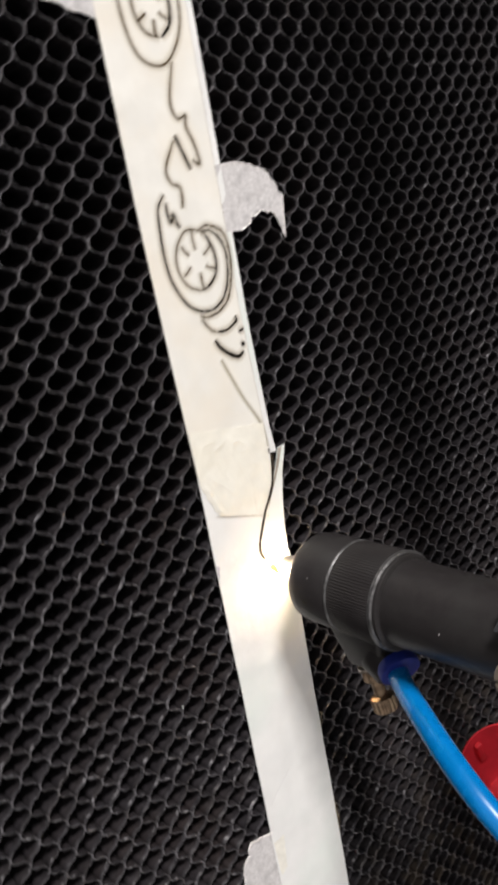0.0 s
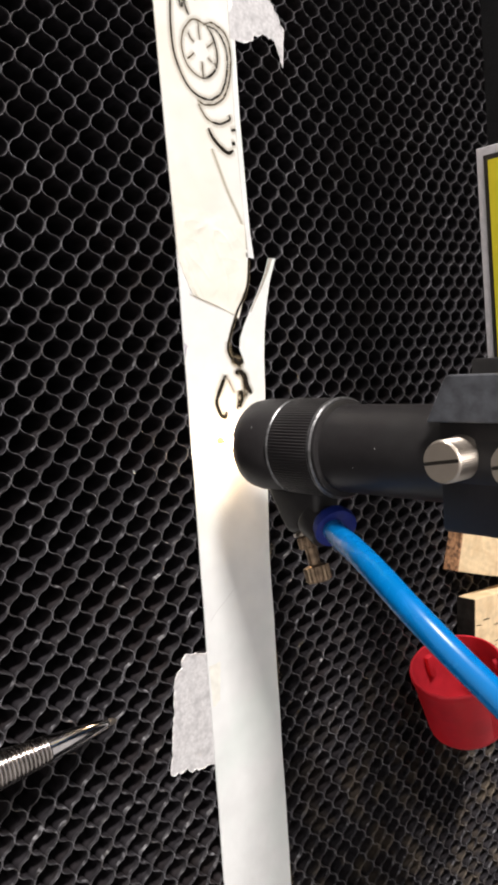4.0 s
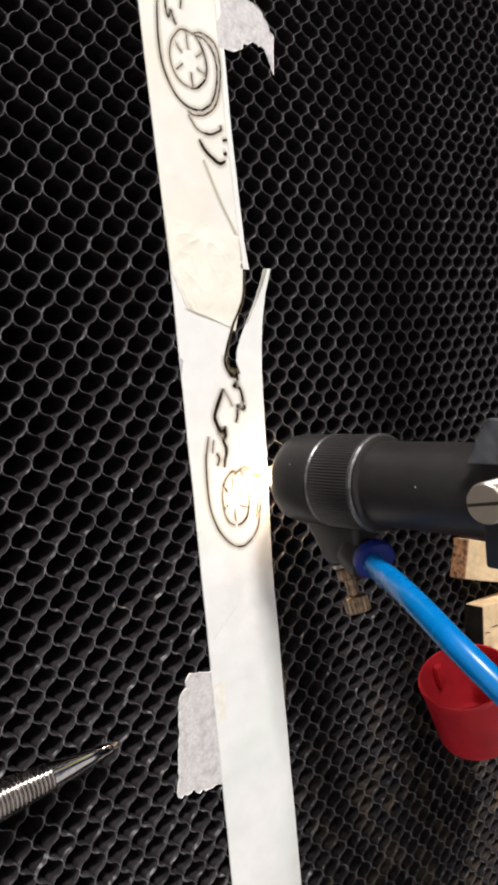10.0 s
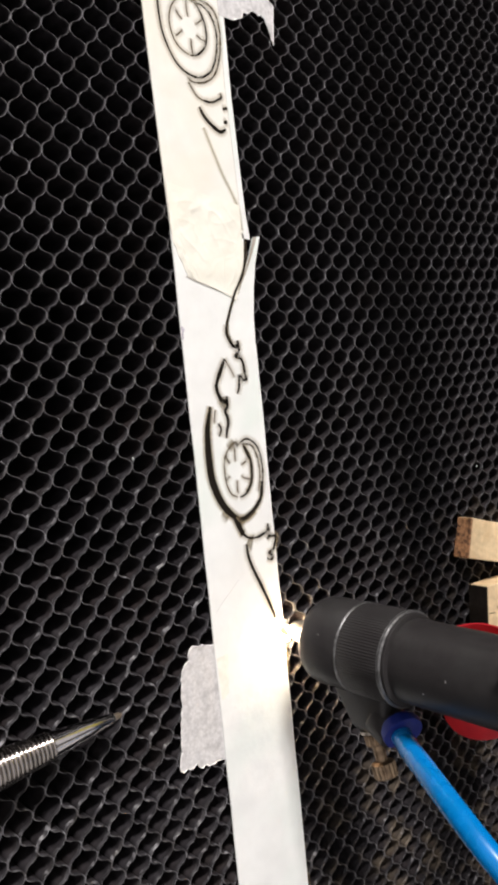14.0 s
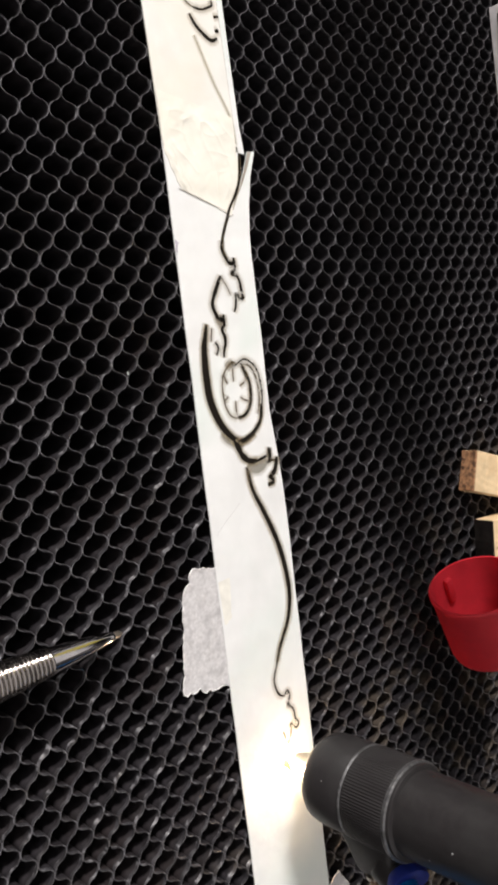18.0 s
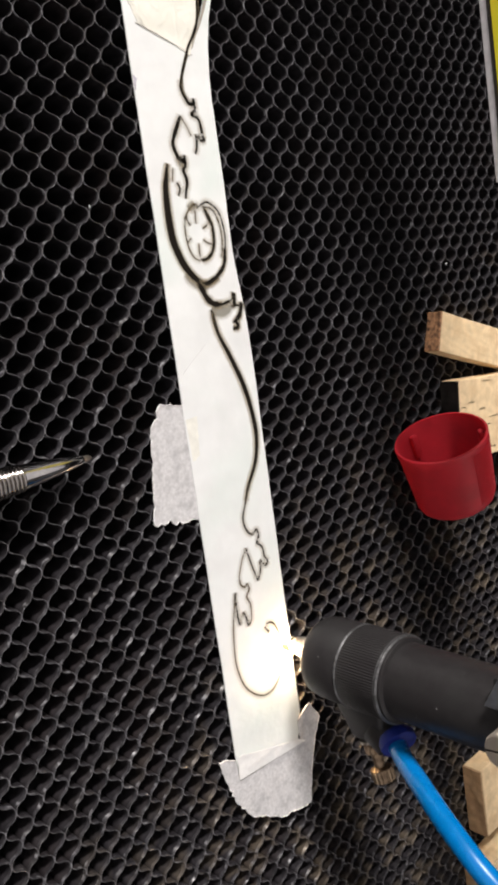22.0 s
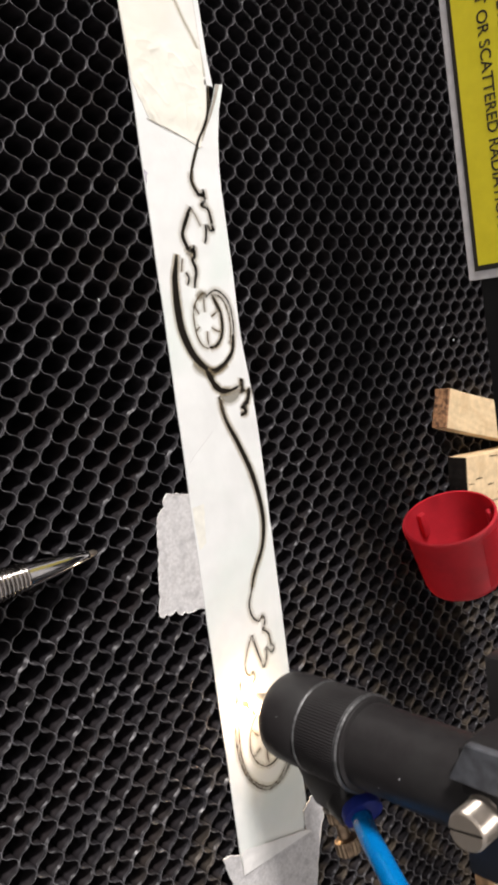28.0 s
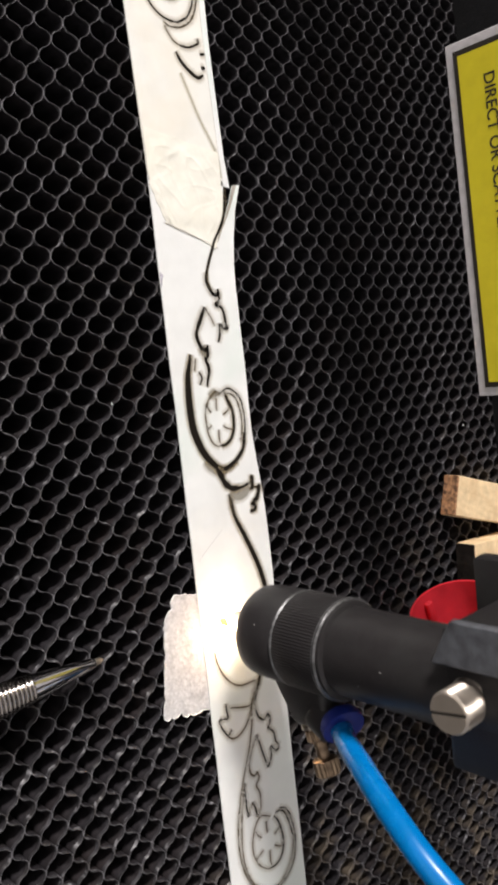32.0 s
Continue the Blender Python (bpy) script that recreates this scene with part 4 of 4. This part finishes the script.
part("needle_washer", turned([(0.30, 0), (0.42, 0.02), (0.42, 0.12), (0.30, 0.14)], 24, aim(2.60, -0.05, 3.55, (1, 0, 0.28))), STEEL, head, "pale steel washer")
part("needle_nut", turned([(0.30, 0), (0.36, 0.05), (0.36, 0.35), (0.30, 0.4)], m=aim(2.74, -0.05, 3.59, (1, 0, 0.28)), ridges=14, depth=0.04), BRASS, head, "tarnished brass nut")
part("needle_stem", turned([(0.19, 0), (0.19, 0.55)], 20, aim(3.09, -0.05, 3.68, (1, 0, 0.28))), BRASS, head, "brass stem")
part("needle_knob", turned([(0.26, 0), (0.40, 0.06), (0.40, 0.46), (0.32, 0.54)], m=aim(3.62, -0.05, 3.84, (1, 0, 0.28)), ridges=16, depth=0.035), BRASS, head, "knurled brass adjusting knob")
part("push_collar", turned([(0.45, 0), (0.60, 0.05), (0.66, 0.2), (0.64, 0.40), (0.46, 0.48)], 40, aim(2.20, 0, 4.55, (0.45, -0.35, 0.8))), NAVY, head, "dark blue push-fit collar")
part("air_hose", pipe([(2.36, -0.18, 4.75), (2.40, -0.80, 5.6), (2.46, -1.55, 6.81), (2.76, -2.22, 8.15), (3.48, -2.57, 9.56), (4.71, -2.35, 11.06), (6.43, -1.6, 12.8), (7.8, -1.0, 16.0), (7.6, 1.0, 19.0)], 0.33, 18, 8), BLUE, head, "glossy bright blue air hose")
part("mount_block", box(-1.75, -1.15, 9.3, 1.75, 3.3, 17.0, 0.12), ANODIZED, head)
part("back_plate", box(-2.3, 2.75, 7.7, 2.6, 3.38, 17.5, 0.08), ANODIZED, head)
bm = slab([(-2.05, 9.75), (-2.05, 15.0), (-0.95, 15.0), (-0.95, 9.15)], 0.0, 0.25)
bm.transform(Matrix.Translation((0, -1.17, 0)) @ Matrix.Rotation(radians(90), 4, "X"))
bmesh.ops.bevel(bm, geom=bm.edges[:], offset=0.03, segments=1, affect="EDGES")
part("face_plate", bm, PLATE, head, "grey smudged clamp plate", smooth=False)
for z in (9.95, 11.7):
    knob = part("thumb_screw", turned([(0.55, 0), (0.51, 0.05), (0.51, 0.78), (0.47, 0.82)], m=aim(-0.10, -1.15, z, (0, -1, 0)), ridges=64, depth=0.012), STEEL, head, "knurled nickel thumb screw")
    face = bmesh.new()
    for s in (-1, 1):
        half_disc = [(0.46 * math.cos(a), s * 0.045 + s * 0.415 * math.sin(a)) for a in (math.pi * k / 14 for k in range(15))]
        piece = slab(half_disc, 0.0, 0.05)
        me = bpy.data.meshes.new("tmp")
        piece.to_mesh(me)
        piece.free()
        face.from_mesh(me)
        bpy.data.meshes.remove(me)
    face.transform(aim(-0.10, -1.965, z, (0, -1, 0)) @ Matrix.Rotation(radians(98), 4, "Z"))
    part("screw_face", face, STEEL_FACE, knob, "slotted end of the screw", smooth=False)

    slot = box(-0.46, -0.044, 0.0, 0.46, 0.044, 0.012, 0)
    slot.transform(aim(-0.10, -1.972, z, (0, -1, 0)) @ Matrix.Rotation(radians(98), 4, "Z"))
    part("slot", slot, INK, knob, "dark screwdriver slot", smooth=False)

# the light where the beam meets the paper: a few sharp grains and a small flame
spark = bmesh.new()
for k in range(7):
    u = k / 7
    bmesh.ops.create_icosphere(spark, subdivisions=2, radius=0.075 - 0.04 * u, matrix=Matrix.Translation((0.16 * math.cos(9 * u), 0.12 * math.sin(7 * u) - 0.38, 0.14 + 0.42 * u)))
laser_spark = part("laser_spark", spark, GLOW, head, "white-hot spark under the nozzle")
flame = turned([(0.02, 0.0), (0.12, 0.08), (0.14, 0.2), (0.08, 0.5), (0.01, 0.95)], 12)
flame.transform(Matrix.Translation((-0.10, -0.42, 0.10)) @ Matrix.Rotation(radians(25), 4, "X"))
part("flame", flame, FLAME, laser_spark, "small orange flame")

# ---- gantry with the warning sign ----
gantry = tagged(empty("gantry"), "black gantry beam over the bed with a yellow laser warning sign", "gantry")
part("beam", box(-40, 3.65, 8.0, 52, 5.0, 14.9, 0.12), PAINT, gantry)
sign = part("warning_sign", box(-2.77, 3.56, 7.72, 6.73, 3.64, 14.6, 0.02, 1), ALU, gantry, "yellow laser warning sign with black rim and silver edge", smooth=False)
part("rim", box(-2.53, 3.53, 7.96, 6.49, 3.556, 14.36, 0), INK, sign, "black rim", smooth=False)
part("field", box(-2.38, 3.50, 8.11, 6.34, 3.526, 14.2, 0), YELLOW, sign, "yellow field", smooth=False)


def writing(text, x, z, width):
    """A line of print on the sign, scaled to its width."""
    data = bpy.data.curves.new("lettering", "FONT")
    data.body, data.size, data.extrude, data.offset = text, 1.0, 0.002, 0.012
    ob = new("lettering", data)
    bpy.context.view_layer.update()
    me = bpy.data.meshes.new_from_object(ob.evaluated_get(bpy.context.evaluated_depsgraph_get()))
    bpy.data.objects.remove(ob)
    bm = bmesh.new()
    bm.from_mesh(me)
    bpy.data.meshes.remove(me)
    xs = [v.co.x for v in bm.verts]
    k = width / (max(xs) - min(xs))
    bmesh.ops.scale(bm, vec=(k, k * 1.05, 1), verts=bm.verts)
    bm.transform(Matrix.Translation((x - min(xs) * k, 3.492, z)) @ Matrix.Rotation(radians(90), 4, "X"))
    part("lettering", bm, INK, sign, "black capital lettering", smooth=False)


writing("DIRECT OR SCATTERED RADIATION", -1.70, 8.84, 7.1)
writing("AVOID EYE OR SKIN EXPOSURE TO", -1.70, 9.44, 7.1)

# ---- pen ----
pen = tagged(empty("ballpoint_pen", pc(13.02, -3.20, 0.50, 0, 0, 1.6)), "chrome ballpoint pen with a ribbed grip lying on the honeycomb", "pen")
back = Matrix.Rotation(radians(90), 4, "X")
part("pen_tip", turned([(0.04, -0.05), (0.055, 0.0), (0.09, 0.04), (0.11, 0.25)], 24, back), STEEL, pen, "small steel point")
part("cone", turned([(0.11, 0.22), (0.15, 0.30), (0.24, 1.0), (0.32, 1.7), (0.37, 2.2)], 40, back), CHROME, pen, "polished chrome cone")
grip = []
for k in range(24):
    z = 2.2 + 0.125 * k
    r = 0.40 + 0.16 * min(1, k / 16)
    grip += [(r - 0.045, z), (r - 0.01, z + 0.02), (r, z + 0.050), (r - 0.01, z + 0.08), (r - 0.045, z + 0.10)]
part("ribbed_grip", turned(grip, 40, back), GRIP_STEEL, pen, "ribbed chrome grip")
part("barrel", turned([(0.54, 5.2), (0.585, 5.3), (0.60, 9.5), (0.58, 13.0), (0.40, 13.2)], 40, back), CHAMPAGNE, pen)

# ---- bottle cap ----
cap = tagged(empty("bottle_cap", Matrix.Translation((15.66 * CM, 11.93 * CM, 1.95 * CM)) @ Vector((-0.935, -0.346, 0.077)).to_track_quat("Z", "Y").to_matrix().to_4x4()),
             "red ribbed plastic bottle cap lying open on its side", "bottle cap")
R, B, L = 1.90, 1.62, 3.15
part("shell", turned([(R - 0.10, -0.01), (R - 0.03, 0.0), (R, -0.04), (R - 0.01, -0.28), (R - 0.05, -0.33), (B + 0.02, -L + 0.3), (B - 0.04, -L + 0.1), (B - 0.16, -L),
                      (0.0, -L), (0.0, -L + 0.12), (B - 0.2, -L + 0.12), (B - 0.06, -L + 0.3), (R - 0.10, -0.01)], 96, caps=False), RED, cap)
for k in range(88):
    a = radians(72 + 2.4 * k)
    rib = box(R - 0.09, -0.018, -L + 0.35, R - 0.012, 0.018, -0.36, 0.008, 1)
    for v in rib.verts:
        v.co.x += (R - B - 0.06) * (v.co.z + 0.33) / (L - 0.63)
    rib.transform(Matrix.Rotation(a, 4, "Z"))
    part("grip_rib", rib, RED, cap, smooth=False)
for a in (20, 140, 260):
    lug = box(R - 0.40, -0.17, -1.45, R - 0.14, 0.17, -0.35, 0.08, 2)
    lug.transform(Matrix.Rotation(radians(a), 4, "Z"))
    part("inner_lug", lug, RED, cap)


# ---- wood blocks ----
def wood_block(x, y, turn, w, length, h, front, label, cracks=0):
    ob = tagged(empty("wood_block", pc(x, y, 0.0, 0, 0, turn)), label, "wood block", "wood offcuts on the bed")
    bm = box(0, 0.05, 0.0, w, length, h, 0.04, 2)
    bmesh.ops.subdivide_edges(bm, edges=[e for e in bm.edges if e.calc_length() > 0.8], cuts=9, use_grid_fill=True)
    for v in bm.verts:
        v.co.x += 0.05 * noise.noise((v.co.y * 1.3, v.co.z * 3, x))
        v.co.z += 0.02 * noise.noise((v.co.x * 5, v.co.y * 0.8, x))
    part("timber", bm, WOOD, ob, smooth=False)
    bm = box(0.01, -0.04, 0.01, w - 0.01, 0.06, h - 0.01, 0.02, 1)
    bmesh.ops.subdivide_edges(bm, edges=bm.edges[:], cuts=7, use_grid_fill=True)
    for v in bm.verts:
        if v.co.y < 0.03:
            v.co.y += 0.07 * noise.noise((v.co.x * 6, v.co.z * 2.2, x))
    part("sawn_end", bm, front, ob, "rough darkened end grain", smooth=False)
    rng = random.Random(int(x * 10))
    for k in range(cracks):
        u, v0 = rng.uniform(0.15, w - 0.2), rng.uniform(0.1, 2.6)
        long = rng.uniform(0.25, 1.2)
        wob = rng.uniform(-0.06, 0.06)
        crack = slab([(u, v0), (u + 0.006 + wob * 0.5, v0 + long * 0.5), (u + wob, v0 + long), (u - 0.016 + wob * 0.5, v0 + long * 0.5)], h - 0.05, h + 0.03)
        part("crack", crack, WOOD_DARK, ob, "dark split along the grain", smooth=False)
    return ob


wood_block(10.80, 14.60, -17, 1.72, 7.5, 0.74, WOOD_END, "pale pine offcut with a rough brown end")
wood_block(13.90, 15.02, -4, 3.6, 6.5, 0.92, WOOD_DARK, "pale pine offcut with a charred end", 12)
wood_block(32.2, 13.95, 2, 3.5, 6.0, 1.0, WOOD_SAWN, "brown pine offcut on the honeycomb beside another one", 3)
wood_block(36.9, 13.3, 3, 3.4, 6.0, 1.3, WOOD_SAWN, "brown pine offcut lying flat on the honeycomb", 3)

# ---- crumbs ----
crumbs = bmesh.new()
for x, y, r in ((8.85, 16.26, 0.06), (5.85, -1.5, 0.05)):
    bmesh.ops.create_icosphere(crumbs, subdivisions=1, radius=r * 0.7, matrix=Matrix.Translation((x, y, 0.02)) @ Matrix.Diagonal((1.6, 0.6, 0.6, 1)))
tagged(finish("paper_crumbs", crumbs, STRIP), "tiny white paper crumbs on the honeycomb", "crumbs", kind="stuff")

# ---- motions ----
HEAD_PATH = [
    (0, 3.05, 3.34), (0.5, 3.99, 3.65), (1, 4.76, 3.15), (1.5, 3.39, 2.79), (2, 4.60, 2.52), (2.5, 5.47, 2.61),
    (3, 5.74, 2.15), (3.5, 5.15, 2.00), (5.5, 6.67, 3.87), (6, 6.50, 3.41), (6.5, 7.51, 3.31), (7, 6.93, 3.28),
    (7.5, 6.31, 2.92), (8, 6.87, 2.60), (8.5, 7.56, 2.94), (9, 6.90, 2.15), (9.5, 5.88, 2.70), (10, 6.26, 3.82),
    (10.5, 7.71, 3.95), (11, 8.48, 2.62), (11.5, 9.17, 3.41), (12, 9.35, 4.12), (12.5, 9.96, 4.03), (13, 9.50, 2.94),
    (13.5, 10.94, 3.48), (14, 12.70, 4.11), (14.5, 14.28, 4.30), (16.5, 18.66, 3.77), (17, 18.69, 3.43), (17.5, 18.43, 2.85),
    (18, 19.62, 3.03), (18.5, 20.73, 2.82), (19, 20.08, 2.37), (19.5, 20.23, 2.15), (20, 22.10, 2.11), (20.5, 23.48, 2.98),
    (21, 22.62, 4.35), (21.5, 21.01, 4.08), (22, 21.94, 4.11), (22.5, 22.59, 3.41), (23, 21.49, 3.85), (23.5, 21.03, 3.13),
    (24, 22.14, 2.76), (24.5, 22.69, 3.03), (25, 21.22, 2.59), (25.5, 20.80, 3.43), (27.5, 21.74, 1.99), (28, 19.93, 2.20),
    (28.5, 18.41, 2.68), (29, 16.89, 3.06), (29.5, 17.38, 1.99), (30, 16.80, 2.11), (30.5, 16.63, 2.62), (31, 15.96, 3.15),
    (31.5, 15.14, 1.98), (32, 13.46, 2.02),
]
DARK = [(6.66, 6.74), (6.97, 7.45), (7.97, 8.35), (23.15, 23.25), (23.4, 24.15)]  # the laser is off between these times
SLIVER = [(0, -0.1), (1.0, 0.3), (1.5, 0.45), (2.5, 0.9), (3.2, 2.5), (6.0, 3.4), (9.0, 3.4), (10.5, 2.6), (12.0, 1.2), (13.0, 0.4), (14.0, 0.1), (32, 0.1)]


def motions():
    walk(head, [(t, pc(x, y, 0)) for t, x, y in HEAD_PATH])
    turn = pc(2, 3.55, -0.03, 0, 0, 2.0) @ pc(-2, -3.5, 0)
    walk(gantry, [(t, pc(0, y, 0) @ turn) for t, x, y in HEAD_PATH])
    walk(sliver, [(t, pc(*pivot, 0, 0, 0, -a)) for t, a in SLIVER])
    walk(margin, [(0, pc(0, 0, 0)), (13.5, pc(0, 0, 0)), (15.0, pc(0, 0.12, 0)), (18.0, pc(0, 0.27, 0)), (32, pc(0, 0.29, 0))])
    rows = [(0, pc(0, 0, 0))]
    for a, b in DARK:
        rows += [(a - 0.1, pc(0, 0, 0)), (a, pc(0, 0, 2.6)), (b, pc(0, 0, 2.6)), (b + 0.1, pc(0, 0, 0))]
    walk(laser_spark, rows + [(32, pc(0, 0, 0))])
    for ob, t in GAPES:
        walk(ob, [(0, pc(0, 0, -0.05)), (t, pc(0, 0, -0.05)), (t + 0.8, pc(0, 0, 0)), (9.1, pc(0, 0, 0)), (9.9, pc(0, 0, -0.05)), (32, pc(0, 0, -0.05))])
    for ob, t in BURNS:
        walk(ob, [(0, pc(0, 0, -0.03)), (t - 0.05, pc(0, 0, -0.03)), (t + 0.05, pc(0, 0, 0)), (32, pc(0, 0, 0))])


motions()
